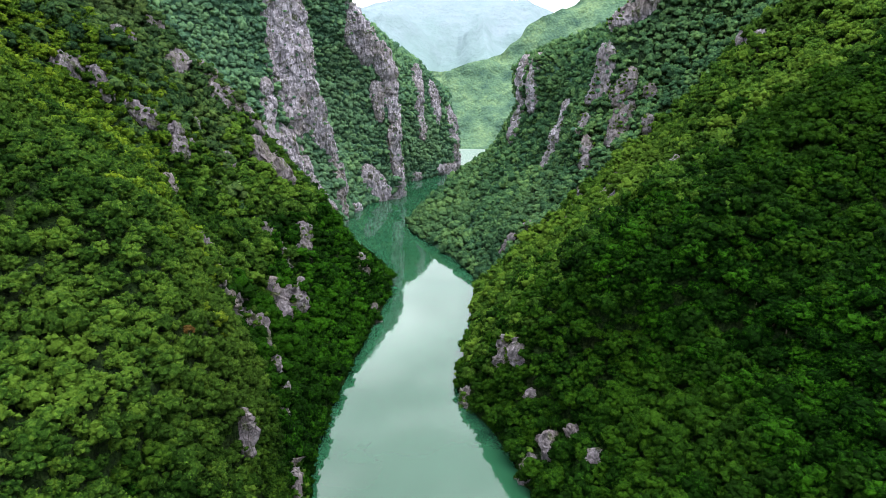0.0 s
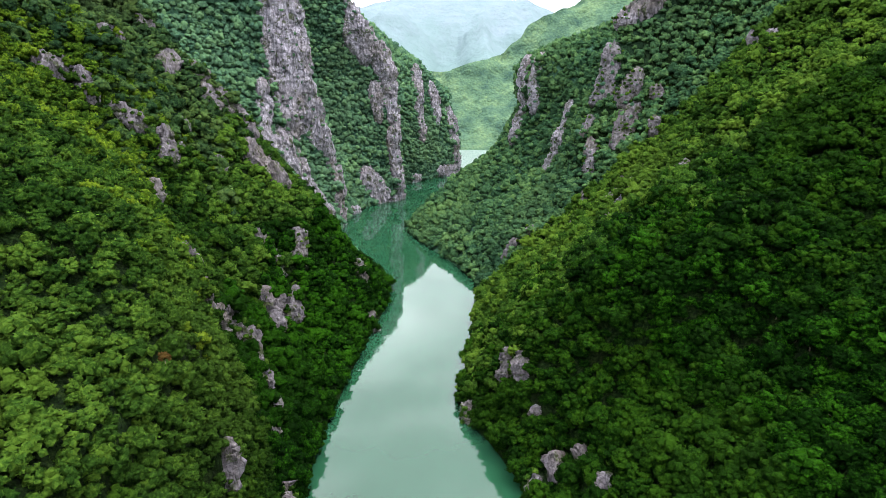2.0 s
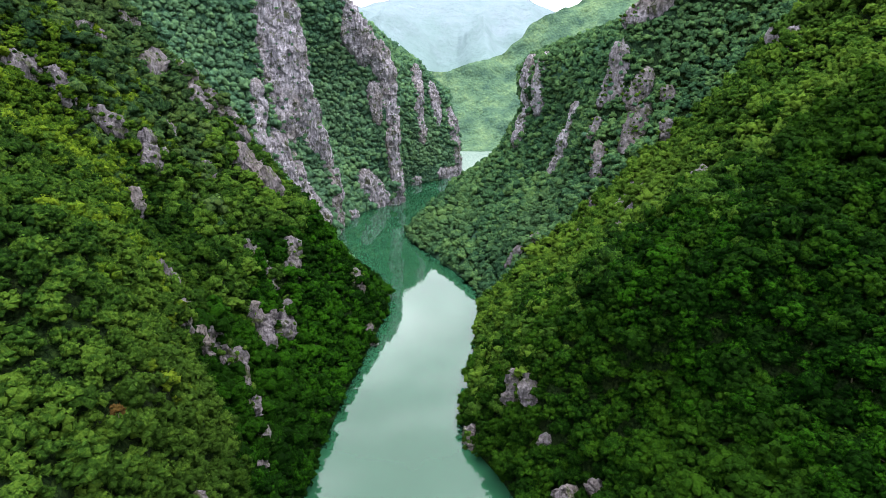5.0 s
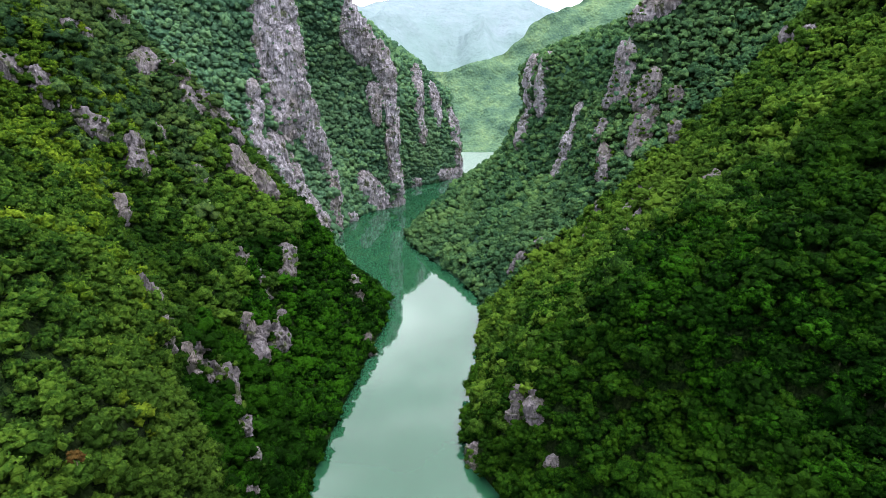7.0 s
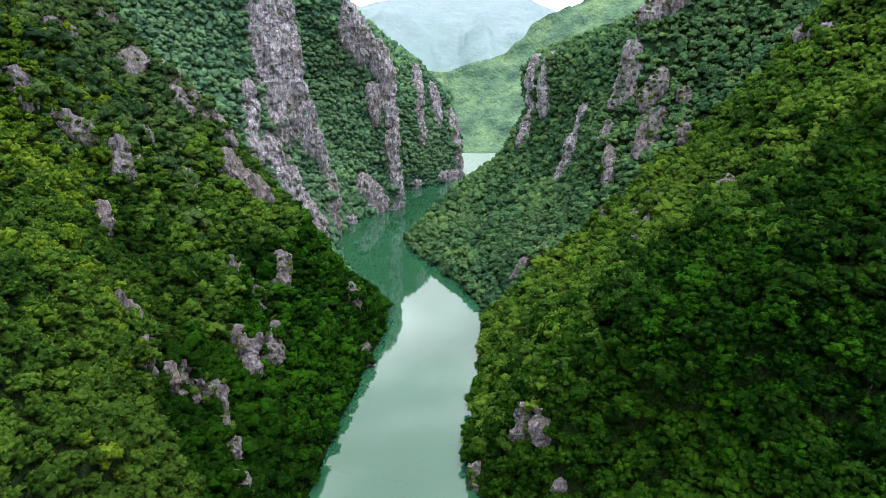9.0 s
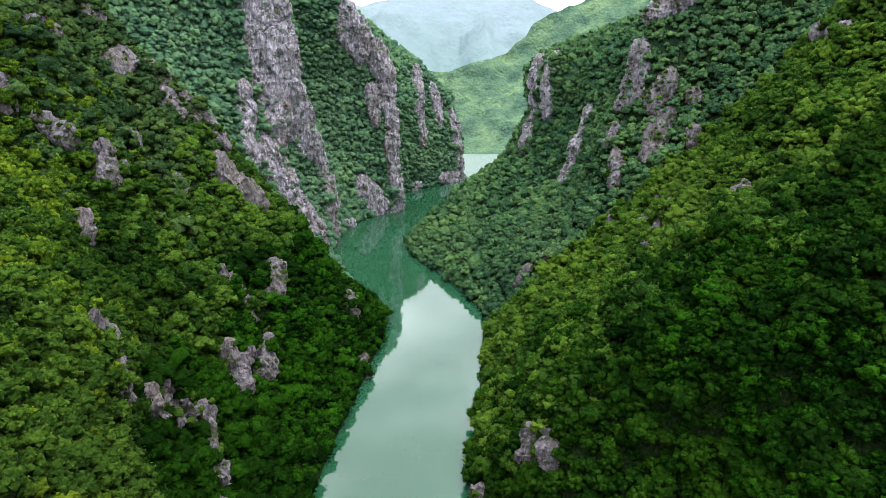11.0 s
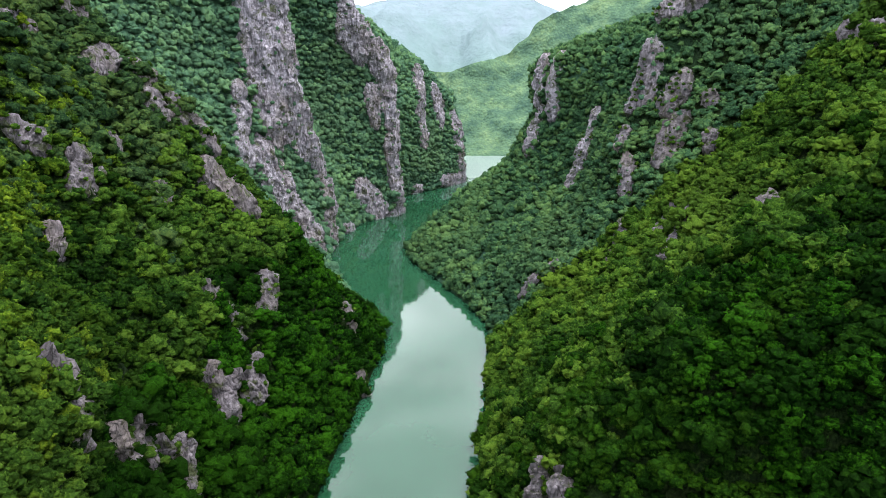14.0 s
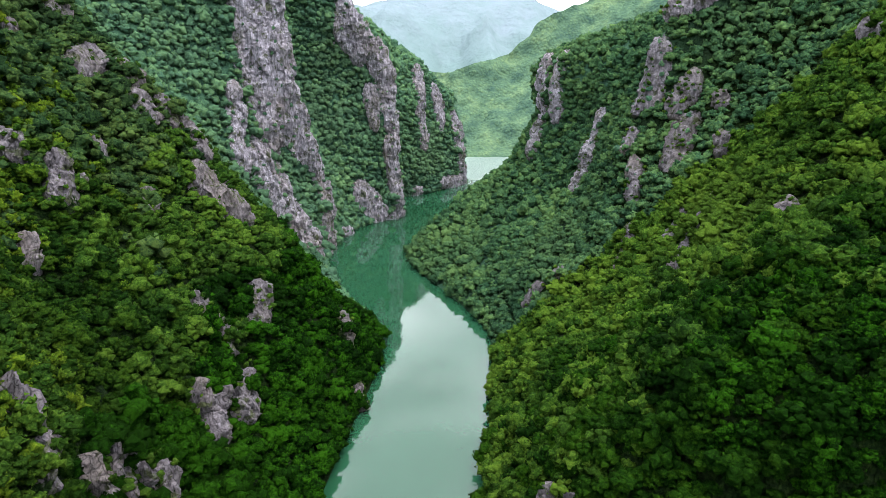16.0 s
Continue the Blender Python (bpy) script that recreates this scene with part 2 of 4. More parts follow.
# west and east greens differ as lit and shaded walls, toned in the colour
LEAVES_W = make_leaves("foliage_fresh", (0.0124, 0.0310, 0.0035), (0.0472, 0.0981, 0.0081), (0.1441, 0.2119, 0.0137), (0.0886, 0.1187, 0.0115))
# more blue than the near west woods: haze put into the leaf colour
LEAVES_N = make_leaves("foliage_bright_hazy", (0.0082, 0.0226, 0.0114), (0.0293, 0.0652, 0.0213), (0.0764, 0.1225, 0.0302), (0.0525, 0.0692, 0.0265))
# deep green taken darker still, standing for shade on the slope
LEAVES_E = make_leaves("foliage_deep_shaded", (0.0006, 0.0049, 0.0003), (0.0033, 0.0195, 0.0009), (0.0233, 0.0882, 0.0034), (0.0082, 0.0299, 0.0016))
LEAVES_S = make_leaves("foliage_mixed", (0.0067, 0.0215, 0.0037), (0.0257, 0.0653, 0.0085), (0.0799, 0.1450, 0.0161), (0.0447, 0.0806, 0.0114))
# lit copy of the east greens: stronger light up there painted as leaf colour
LEAVES_SUN = make_leaves("foliage_sunlit", (0.0093, 0.0271, 0.0046), (0.0320, 0.0789, 0.0092), (0.0951, 0.1643, 0.0173), (0.0559, 0.0973, 0.0128))
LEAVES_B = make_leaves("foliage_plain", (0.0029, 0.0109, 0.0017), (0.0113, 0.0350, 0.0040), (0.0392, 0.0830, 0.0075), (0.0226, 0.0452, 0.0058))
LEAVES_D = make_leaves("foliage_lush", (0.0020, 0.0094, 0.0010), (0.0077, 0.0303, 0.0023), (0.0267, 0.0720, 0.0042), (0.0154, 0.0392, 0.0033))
# three distant greens, blued and paled: haze over the far slopes as colour
LEAVES_G = make_leaves("foliage_gully_hazy", (0.0141, 0.0417, 0.0242), (0.0398, 0.0974, 0.0457), (0.1089, 0.1961, 0.0644), (0.0615, 0.1138, 0.0496))
LEAVES_ED = make_leaves("foliage_spur_hazy", (0.0154, 0.0424, 0.0244), (0.0463, 0.1081, 0.0465), (0.1102, 0.1929, 0.0610), (0.0661, 0.1208, 0.0465))
LEAVES_MID = make_leaves("foliage_cool_hazy", (0.0440, 0.0980, 0.0684), (0.0762, 0.1613, 0.0936), (0.1393, 0.2506, 0.1088), (0.1027, 0.1757, 0.0936))
LEAVES_RUST = make_leaves("foliage_russet", (0.035, 0.018, 0.006), (0.075, 0.040, 0.012), (0.12, 0.07, 0.02), (0.09, 0.05, 0.015))
MOUNT = make_distance("hazy_mountain_woods", (0.118, 0.164, 0.170), (0.150, 0.183, 0.212), 0.42)
BED, FLOOR_FAR = make_hillside(), make_far_floor()


# ---- numbers: smooth noise on arrays ----
def hash3(i, j, k):
    n = (i * 374761393 + j * 668265263 + k * 2147483647) & 0x7FFFFFFF
    n = ((n ^ (n >> 13)) * 1274126177) & 0x7FFFFFFF
    n = ((n ^ (n >> 15)) * 2246822519) & 0x7FFFFFFF
    return ((n ^ (n >> 16)) & 0xFFFF) / 65535.0


def vnoise(p):
    """Value noise of points (n, 3), from -1 to 1."""
    f = np.floor(p)
    i = f.astype(np.int64)
    u = p - f
    u = u * u * u * (u * (u * 6 - 15) + 10)
    out = 0
    for dx in (0, 1):
        for dy in (0, 1):
            for dz in (0, 1):
                w = (u[:, 0] if dx else 1 - u[:, 0]) * (u[:, 1] if dy else 1 - u[:, 1]) * (u[:, 2] if dz else 1 - u[:, 2])
                out = out + w * hash3(i[:, 0] + dx, i[:, 1] + dy, i[:, 2] + dz)
    return out * 2 - 1


def fbm(p, octaves=4, gain=0.5):
    total, amp, q = 0, 1.0, np.array(p, float)
    for o in range(octaves):
        total = total + amp * vnoise(q + 17.3 * o)
        q, amp = q * 2.03, amp * gain
    return total


def ridged(p, octaves=4):
    total, amp, q = 0, 1.0, np.array(p, float)
    for o in range(octaves):
        total = total + amp * (1 - 2 * np.abs(vnoise(q + 31.7 * o)))
        q, amp = q * 2.07, amp * 0.5
    return total


def mesh_from(name, verts, faces, mat, smooth=False, **attrs):
    me = bpy.data.meshes.new(name)
    verts, faces = np.asarray(verts, np.float32), np.asarray(faces, np.int32)
    n, k = faces.shape
    me.vertices.add(len(verts))
    me.vertices.foreach_set("co", verts.ravel())
    me.loops.add(n * k)
    me.loops.foreach_set("vertex_index", faces.ravel())
    me.polygons.add(n)
    me.polygons.foreach_set("loop_start", np.arange(0, n * k, k, dtype=np.int32))
    me.polygons.foreach_set("use_smooth", np.full(n, smooth))
    for key, val in attrs.items():
        val = np.asarray(val, np.float32)
        a = me.attributes.new(key, "FLOAT" if val.ndim == 1 else "FLOAT_VECTOR", "POINT")
        a.data.foreach_set("value" if val.ndim == 1 else "vector", val.ravel())
    me.materials.append(mat)
    me.update(calc_edges=True)
    me.validate()
    return me


def spline(P, count):
    """Catmull-Rom through P along its first axis, sampled evenly by length."""
    P = np.asarray(P, float)
    seg = np.linalg.norm(np.diff(P, axis=0), axis=-1)
    seg = seg.reshape(seg.shape[0], -1).mean(1)
    s = np.concatenate([[0], np.cumsum(seg)])
    x = np.linspace(0, s[-1], count)
    i = np.clip(np.searchsorted(s, x, side="right") - 1, 0, len(P) - 2)
    u = ((x - s[i]) / (s[i + 1] - s[i])).reshape((-1,) + (1,) * (P.ndim - 1))
    pad = np.concatenate([2 * P[:1] - P[1:2], P, 2 * P[-1:] - P[-2:-1]])
    a, b, c, d = pad[i], pad[i + 1], pad[i + 2], pad[i + 3]
    cat = 0.5 * (2 * b + (c - a) * u + (2 * a - 5 * b + 4 * c - d) * u ** 2 + (3 * b - a - 3 * c + d) * u ** 3)
    return 0.65 * cat + 0.35 * (b + (c - b) * u)


def near_ribs(q, ribs):
    """How far the points lie from the nearest rib (x0, y0, z0, x1, y1, z1, radius), in its radii; faces reach further up and down than across."""
    upright = np.array([1.1, 1.1, 0.66])
    best = np.full(len(q), 9.0)
    for rib in ribs:
        a, b, r = np.array(rib[0:3], float), np.array(rib[3:6], float), rib[6]
        ab = b - a
        close = np.abs(q - (a + b) / 2).max(1) < np.abs(ab).max() / 2 + 4 * r + 4
        p = q[close]
        t = np.clip((p - a) @ ab / (ab @ ab + 1e-6), 0, 1)
        best[close] = np.minimum(best[close], np.linalg.norm((p - a - t[:, None] * ab) * upright, axis=1) / r)
    return best


def bare_share(q, ribs, ragged):
    """The share of bare rock at the points: one inside a rib, nought well outside it."""
    d = near_ribs(q, ribs)
    d = d + ragged * (fbm(q * np.array([0.11, 0.11, 0.06]) + 7, 3) + 0.5 * vnoise(q * 0.45)) * (d < 3)
    return np.clip((1.45 - d) / 0.9, 0, 1)


def cracked(q, size, seed):
    """A surface broken into blocks of about the size given: each stands out or back by its own amount and leans its own way."""
    p = q / np.array(size) + seed
    base = np.floor(p).astype(np.int64)
    best, step = np.full(len(p), 9.0), np.zeros(len(p))
    for dx in (-1, 0, 1):
        for dy in (-1, 0, 1):
            for dz in (-1, 0, 1):
                c = base + np.array([dx, dy, dz])
                h = [hash3(c[:, 0] + 57 * k, c[:, 1] + 13 * k, c[:, 2]) for k in range(6)]
                off = p - c - np.stack(h[:3], 1)
                d = (off ** 2).sum(1)
                new_best = d < best
                best = np.where(new_best, d, best)
                lean = off[:, 0] * (h[3] - 0.5) + off[:, 1] * (h[4] - 0.5) + off[:, 2] * (h[5] - 0.5)
                step = np.where(new_best, 2 * h[5] - 1 + 1.6 * lean, step)
    return step


class Slope:
    """A hillside lofted through stations; each station gives the place (x, y) of the levels from the water up."""

    def __init__(self, levels, stations, step, flip, ribs=(), rough=1.0, tops=None):
        tops = tops or [1.0] * len(stations)
        P = np.array([[(x, y, z * k) for (x, y), z in zip(st, levels)] for st, k in zip(stations, tops)], float)
        n = int(np.linalg.norm(np.diff(P[:, 2], axis=0), axis=1).sum() / step)
        m = int(np.linalg.norm(np.diff(P, axis=1), axis=2).sum(1).mean() / step)
        G = spline(P, n)
        G = spline(G.transpose(1, 0, 2), m).transpose(1, 0, 2)
        self.shape, self.flip = (n, m), flip
        N = self.normals(G)
        q = G.reshape(-1, 3)
        # bare rock: along the named ribs, with a ragged edge
        rock = bare_share(q, ribs, 0.30)
        big = 4.5 * fbm(q * 0.02 + 3, 3)
        fine = 1.6 * fbm(q * 0.09, 3)
        crag = ridged(q * np.array([0.055, 0.055, 0.02]), 4) * 2.6 + ridged(q * 0.12 + 9, 3) * 1.0
        shore = np.clip(q[:, 2] / 25, 0.15, 1)
        d = (big * rough + fine) * shore + crag * rock * np.clip(q[:, 2] / 8, 0.2, 1) - 3.6 * (1 - rock) * np.clip(q[:, 2] / 12, 0.5, 1)
        q = q + N.reshape(-1, 3) * d[:, None]
        self.G, self.rock = q.reshape(n, m, 3), rock.reshape(n, m)
        self.N = self.normals(self.G)

    def normals(self, G):
        N = np.cross(np.gradient(G, axis=0), np.gradient(G, axis=1))
        N /= np.linalg.norm(N, axis=2, keepdims=True) + 1e-9
        return N * self.flip

    def face(self, ribs, fine, size, relief, ragged):
        """The bare rock along some ribs, in finer relief than the slope round it: vertices and quads."""
        n, m = self.shape
        d = near_ribs(self.G.reshape(-1, 3), ribs).reshape(n, m)
        corner = np.minimum(np.minimum(d[1:, 1:], d[:-1, 1:]), np.minimum(d[1:, :-1], d[:-1, :-1]))
        near = np.abs(corner) * min(r[6] for r in ribs) < 1.9 * max(r[6] for r in ribs) + 2.5
        i, j = np.nonzero(near & (corner < 4))
        u = np.linspace(0, 1, fine + 1)
        u, v = np.meshgrid(u, u, indexing="ij")
        w = np.stack([(1 - u) * (1 - v), u * (1 - v), (1 - u) * v, u * v], 2).reshape(-1, 4)

        def spread(A):
            four = np.stack([A[i, j], A[i + 1, j], A[i, j + 1], A[i + 1, j + 1]], 1)
            return np.einsum("kc,nc...->nk...", w, four).reshape((-1,) + A.shape[2:])

        q, N, under = spread(self.G), spread(self.N), 1 - spread(self.rock)
        mask = bare_share(q, ribs, ragged)
        big = cracked(q, (size, size, 3.2 * size), 3)
        small = cracked(q, (0.36 * size, 0.36 * size, 1.1 * size), 11)
        grain = ridged(q * np.array([0.35, 0.35, 0.16]), 3)
        out = relief * (0.9 * big + 0.42 * small + 0.22 * grain) * np.clip(mask * 1.6 - 0.3, 0, 1)
        q = q + N * (out + 4.2 * under * mask + 0.5 * relief * mask - 1.4 * (1 - mask))[:, None]
        k = (fine + 1) ** 2
        a = (np.arange(fine)[:, None] * (fine + 1) + np.arange(fine)).ravel()
        f = np.stack([a, a + fine + 1, a + fine + 2, a + 1], 1)
        f = (f[None] + (np.arange(len(i)) * k)[:, None, None]).reshape(-1, 4)
        f = f[mask[f].max(1) > 0.34]
        if self.flip < 0:
            f = f[:, ::-1]
        used, back = np.unique(f, return_inverse=True)
        back, q, N = back.reshape(-1, 4), q[used], N[used]
        each = np.stack([near_ribs(q, [rib]) for rib in ribs])
        return q, back, N, np.argmin(each, axis=0)[back[:, 0]]

    def object(self, name, label, mat=None):
        n, m = self.shape
        a = (np.arange(n - 1)[:, None] * m + np.arange(m - 1)).ravel()
        f = np.stack([a, a + m, a + m + 1, a + 1], 1)
        if self.flip < 0:
            f = f[:, ::-1]
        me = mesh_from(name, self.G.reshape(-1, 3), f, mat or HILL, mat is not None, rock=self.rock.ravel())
        return tagged(new(name, me), label, "hillside", kind="structure")

    def normal_at(self, p):
        k = np.argmin(((self.G - np.array(p)) ** 2).sum(2))
        return self.N.reshape(-1, 3)[k], self.G.reshape(-1, 3)[k]

    def sites(self, spacing, seed, keep=None, on_rock=False):
        """Places for trees, some spacing metres apart, off the bare rock."""
        r = np.random.RandomState(seed)
        n, m = self.shape
        G = self.G
        area = np.linalg.norm(np.cross(G[1:, :-1] - G[:-1, :-1], G[:-1, 1:] - G[:-1, :-1]), axis=2)
        w = (area / area.sum()).ravel()
        want = int(area.sum() / spacing ** 2 * (2.0 if on_rock else 4.5))
        c = r.choice(len(w), want, p=w)
        i, j = np.divmod(c, m - 1)
        u, v = r.rand(want, 1), r.rand(want, 1)
        P = (G[i, j] * (1 - u) + G[i + 1, j] * u) * (1 - v) + (G[i, j + 1] * (1 - u) + G[i + 1, j + 1] * u) * v
        rock, N = self.rock[i, j], self.N[i, j]
        ok = (P[:, 2] > 0.6) & ((rock > 0.5) if on_rock else (rock + 0.3 * (r.rand(want) - 0.5) < 0.5))
        if keep is not None:
            ok &= keep(P)
        P, N = P[ok], N[ok]
        cells, sel = {}, []
        for a, p in enumerate(P):
            key = (int(p[0] // spacing), int(p[1] // spacing), int(p[2] // spacing))
            good = True
            for dx in (-1, 0, 1):
                for dy in (-1, 0, 1):
                    for dz in (-1, 0, 1):
                        for b in cells.get((key[0] + dx, key[1] + dy, key[2] + dz), ()):
                            if ((P[b] - p) ** 2).sum() < spacing ** 2 * 0.62:
                                good = False
            if good:
                cells.setdefault(key, []).append(a)
                sel.append(a)
        return P[sel], N[sel]


# ---- the gorge ----
LEVELS = (-4, 35, 75, 115, 160, 220, 300)
WEST_NEAR = [
    [(-44, -60), (-47, -60), (-54, -60), (-85, -60), (-130, -60), (-195, -60), (-290, -60)],
    [(-44, 60), (-46, 60), (-51, 60), (-82, 60), (-138, 60), (-207, 60), (-305, 60)],
    [(-44, 112), (-46, 112), (-50, 112), (-82, 115), (-145, 120), (-214, 120), (-308, 120)],
    [(-47, 158), (-53, 158), (-59, 156), (-85, 158), (-152, 170), (-222, 175), (-314, 175)],
    [(-48, 232), (-70, 230), (-96, 238), (-129, 250), (-172, 250), (-236, 250), (-325, 250)],
    [(-38, 315), (-66, 320), (-94, 320), (-126, 312), (-162, 308), (-228, 310), (-318, 310)],
]
WEST_BEND = [
    [(-34, 402), (-57, 390), (-82, 372), (-110, 374), (-152, 372), (-216, 382), (-305, 390)],
    [(-62, 470), (-96, 436), (-132, 425), (-165, 424), (-205, 430), (-262, 440), (-338, 450)],
    [(-88, 535), (-116, 500), (-142, 480), (-164, 482), (-196, 490), (-235, 500), (-310, 515)],
    [(-96, 572), (-112, 555), (-130, 540), (-146, 536), (-162, 538), (-176, 542), (-200, 555)],
    [(-97, 594), (-102, 586), (-108, 578), (-114, 572), (-120, 570), (-130, 570), (-150, 580)],
    [(-84, 645), (-102, 652), (-120, 660), (-140, 662), (-162, 664), (-190, 664), (-235, 664)],
]
WEST_FAR = [
    [(-64, 680), (-74, 684), (-82, 688), (-90, 692), (-104, 692), (-138, 690), (-205, 690)],
    [(-48, 694), (-50, 696), (-51, 698), (-53, 700), (-62, 700), (-106, 698), (-185, 696)],
    [(-51, 785), (-60, 775), (-68, 765), (-76, 762), (-92, 760), (-135, 755), (-220, 755)],
    [(-6, 835), (-14, 830), (-24, 826), (-36, 822), (-66, 818), (-130, 812), (-220, 812)],
    [(26, 892), (23, 890), (17, 888), (8, 886), (-36, 880), (-122, 872), (-220, 870)],
    [(-20, 990), (-25, 985), (-35, 980), (-60, 975), (-100, 970), (-170, 965), (-260, 960)],
    [(-120, 1100), (-130, 1095), (-145, 1090), (-160, 1085), (-200, 1080), (-260, 1075), (-340, 1070)],
]
EAST_NEAR = [
    [(38, -60), (72, -60), (112, -60), (155, -60), (200, -60), (265, -60), (350, -60)],
    [(34, 70), (68, 70), (112, 70), (156, 70), (203, 70), (268, 70), (352, 70)],
    [(27, 180), (58, 182), (112, 180), (154, 195), (208, 200), (277, 205), (360, 210)],
    [(20, 213), (36, 212), (70, 210), (138, 222), (202, 235), (270, 243), (355, 250)],
    [(5, 252), (26, 246), (58, 240), (130, 248), (194, 270), (262, 282), (348, 290)],
    [(13, 322), (44, 322), (86, 306), (130, 322), (164, 344), (236, 350), (328, 350)],
    [(16, 368), (52, 372), (100, 364), (140, 374), (184, 380), (252, 386), (338, 392)],
    [(18, 412), (52, 402), (96, 396), (128, 402), (176, 410), (248, 420), (335, 430)],
]
EAST_FAR = [
    [(4, 450), (42, 452), (82, 446), (100, 440), (112, 440), (143, 452), (250, 475)],
    [(-14, 490), (34, 496), (84, 496), (104, 486), (128, 480), (205, 490), (292, 500)],
    [(-40, 562), (-10, 574), (48, 578), (68, 582), (80, 588), (290, 622), (400, 640)],
    [(-14, 650), (40, 655), (95, 660), (115, 668), (130, 680), (320, 695), (430, 700)],
    [(70, 790), (110, 790), (150, 790), (180, 790), (215, 790), (280, 790), (370, 790)],
    [(110, 950), (150, 945), (190, 940), (225, 935), (265, 930), (330, 925), (420, 920)],
    [(190, 1100), (225, 1090), (260, 1080), (295, 1075), (340, 1070), (400, 1065), (480, 1060)],
]
NORTH = [
    [(-420, 1200), (-420, 1240), (-420, 1280), (-420, 1320), (-420, 1360), (-420, 1400), (-420, 1440)],
    [(-150, 1160), (-150, 1200), (-150, 1240), (-150, 1275), (-150, 1310), (-150, 1350), (-150, 1400)],
    [(0, 1125), (5, 1165), (10, 1205), (12, 1240), (14, 1270), (16, 1300), (18, 1330)],
    [(70, 1115), (85, 1160), (100, 1205), (112, 1250), (124, 1295), (132, 1345), (138, 1400)],
    [(130, 1120), (150, 1160), (165, 1205), (176, 1250), (186, 1300), (194, 1350), (200, 1400)],
    [(220, 1130), (240, 1170), (260, 1215), (275, 1260), (288, 1310), (300, 1370), (312, 1450)],
    [(420, 1130), (440, 1170), (460, 1210), (480, 1250), (505, 1300), (530, 1360), (560, 1440)],
]
NORTH_TOPS = [0.36, 0.42, 0.48, 0.60, 0.80, 1.0, 1.4]
# bare limestone: ribs from point to point, with their half width
PINNACLE = [
    (-137, 558, 235, -136, 556, 163, 23.0), (-131, 554, 168, -129, 553, 119, 19.6), (-121, 564, 124, -114, 569, 92, 11.0), (-112, 570, 95, -109, 600, 53, 9.5),
    (-109, 595, 59, -100, 577, 8, 12.0), (-150, 532, 135, -147, 516, 90, 7.5), (-140, 532, 86, -127, 528, 56, 11.0), (-124, 540, 54, -110, 540, 22, 14.5),
]
BUTTRESS = [
    (-92, 694, 200, -57, 696, 143, 14.0), (-58, 696, 148, -52, 690, 79, 11.0), (-101, 691, 181, -86, 697, 165, 9.3), (-57, 689, 79, -49, 696, 10, 9.0),
    (-83, 671, 29, -69, 680, 10, 11.0), (-76, 696, 125, -73, 691, 102, 7.5), (-96, 619, 3, -55, 686, 1, 4.0),
]
HEADLAND = [
    (-36, 843, 144, -32, 821, 103, 8.0), (-16, 861, 119, -8, 857, 90, 9.0), (-30, 827, 92, -30, 820, 64, 6.0), (11, 876, 85, 21, 876, 8, 8.5),
    (-3, 836, 9, 17, 870, 6, 5.5), (-40, 803, 4, -34, 809, 3, 5.2),
]
SPUR_FACE = [(75, 572, 155, 64, 550, 95, 7.0), (86, 552, 151, 81, 546, 118, 7.5)]
SPUR_RIB = [
    (113, 440, 157, 111, 435, 137, 7.6), (106, 437, 137, 99, 433, 122, 4.8), (104, 503, 115, 96, 495, 93, 5.5), (94, 497, 93, 88, 493, 70, 6.0),
    (122, 423, 145, 121, 421, 132, 5.6), (130, 425, 143, 129, 422, 138, 5.0), (125, 413, 118, 117, 406, 105, 6.7), (102, 432, 113, 101, 431, 106, 4.1),
    (102, 420, 95, 97, 408, 86, 5.0),
]
RIDGE_CROWN = [(114, 443, 184, 146, 447, 191, 6.2)]
# outcrops among the trees
WEST_CREST = [
    (-167, 272, 151, -165, 274, 150, 5.2), (-158, 280, 145, -151, 274, 138, 3.4), (-165, 318, 164, -166, 328, 164, 4.2), (-170, 362, 174, -169, 370, 171, 3.8),
    (-150, 342, 149, -152, 359, 152, 5.0), (-143, 366, 148, -139, 363, 143, 5.4), (-133, 354, 135, -130, 352, 129, 4.6), (-127, 368, 132, -126, 365, 126, 5.0),
    (-120, 369, 124, -114, 365, 113, 4.2), (-109, 353, 99, -99, 359, 86, 8.0),
]
WEST_UPPER = [
    (-144, 277, 130, -135, 278, 126, 3.4), (-128, 287, 120, -124, 279, 113, 4.4), (-129, 312, 125, -129, 312, 119, 2.8), (-116, 310, 100, -115, 310, 97, 2.8),
    (-134, 279, 129, -137, 278, 126, 3.0), (-123, 256, 101, -120, 253, 95, 3.0), (-91, 291, 70, -90, 290, 64, 3.2),
]
WEST_LOWER = [
    (-78, 326, 61, -79, 315, 53, 6.4), (-54, 370, 27, -50, 352, 13, 3.6), (-83, 266, 49, -82, 265, 45, 3.0), (-80, 267, 43, -77, 261, 35, 3.4),
    (-76, 287, 40, -74, 276, 33, 3.6), (-76, 227, 49, -70, 213, 34, 3.0), (-65, 203, 30, -63, 194, 25, 3.0), (-52, 173, 12, -51, 170, 7, 2.6),
    (-84, 294, 58, -83, 292, 50, 2.8), (-42, 338, 9, -39, 334, 2, 3.4),
]
WEST_BROW = [
    (-52, 147, 67, -49, 139, 57, 1.9), (-49, 130, 69, -50, 128, 58, 2.0), (-83, 192, 93, -81, 191, 89, 2.6), (-77, 187, 82, -75, 185, 80, 2.4),
    (-81, 204, 66, -81, 206, 60, 2.5), (-81, 216, 60, -80, 213, 56, 2.6),
]
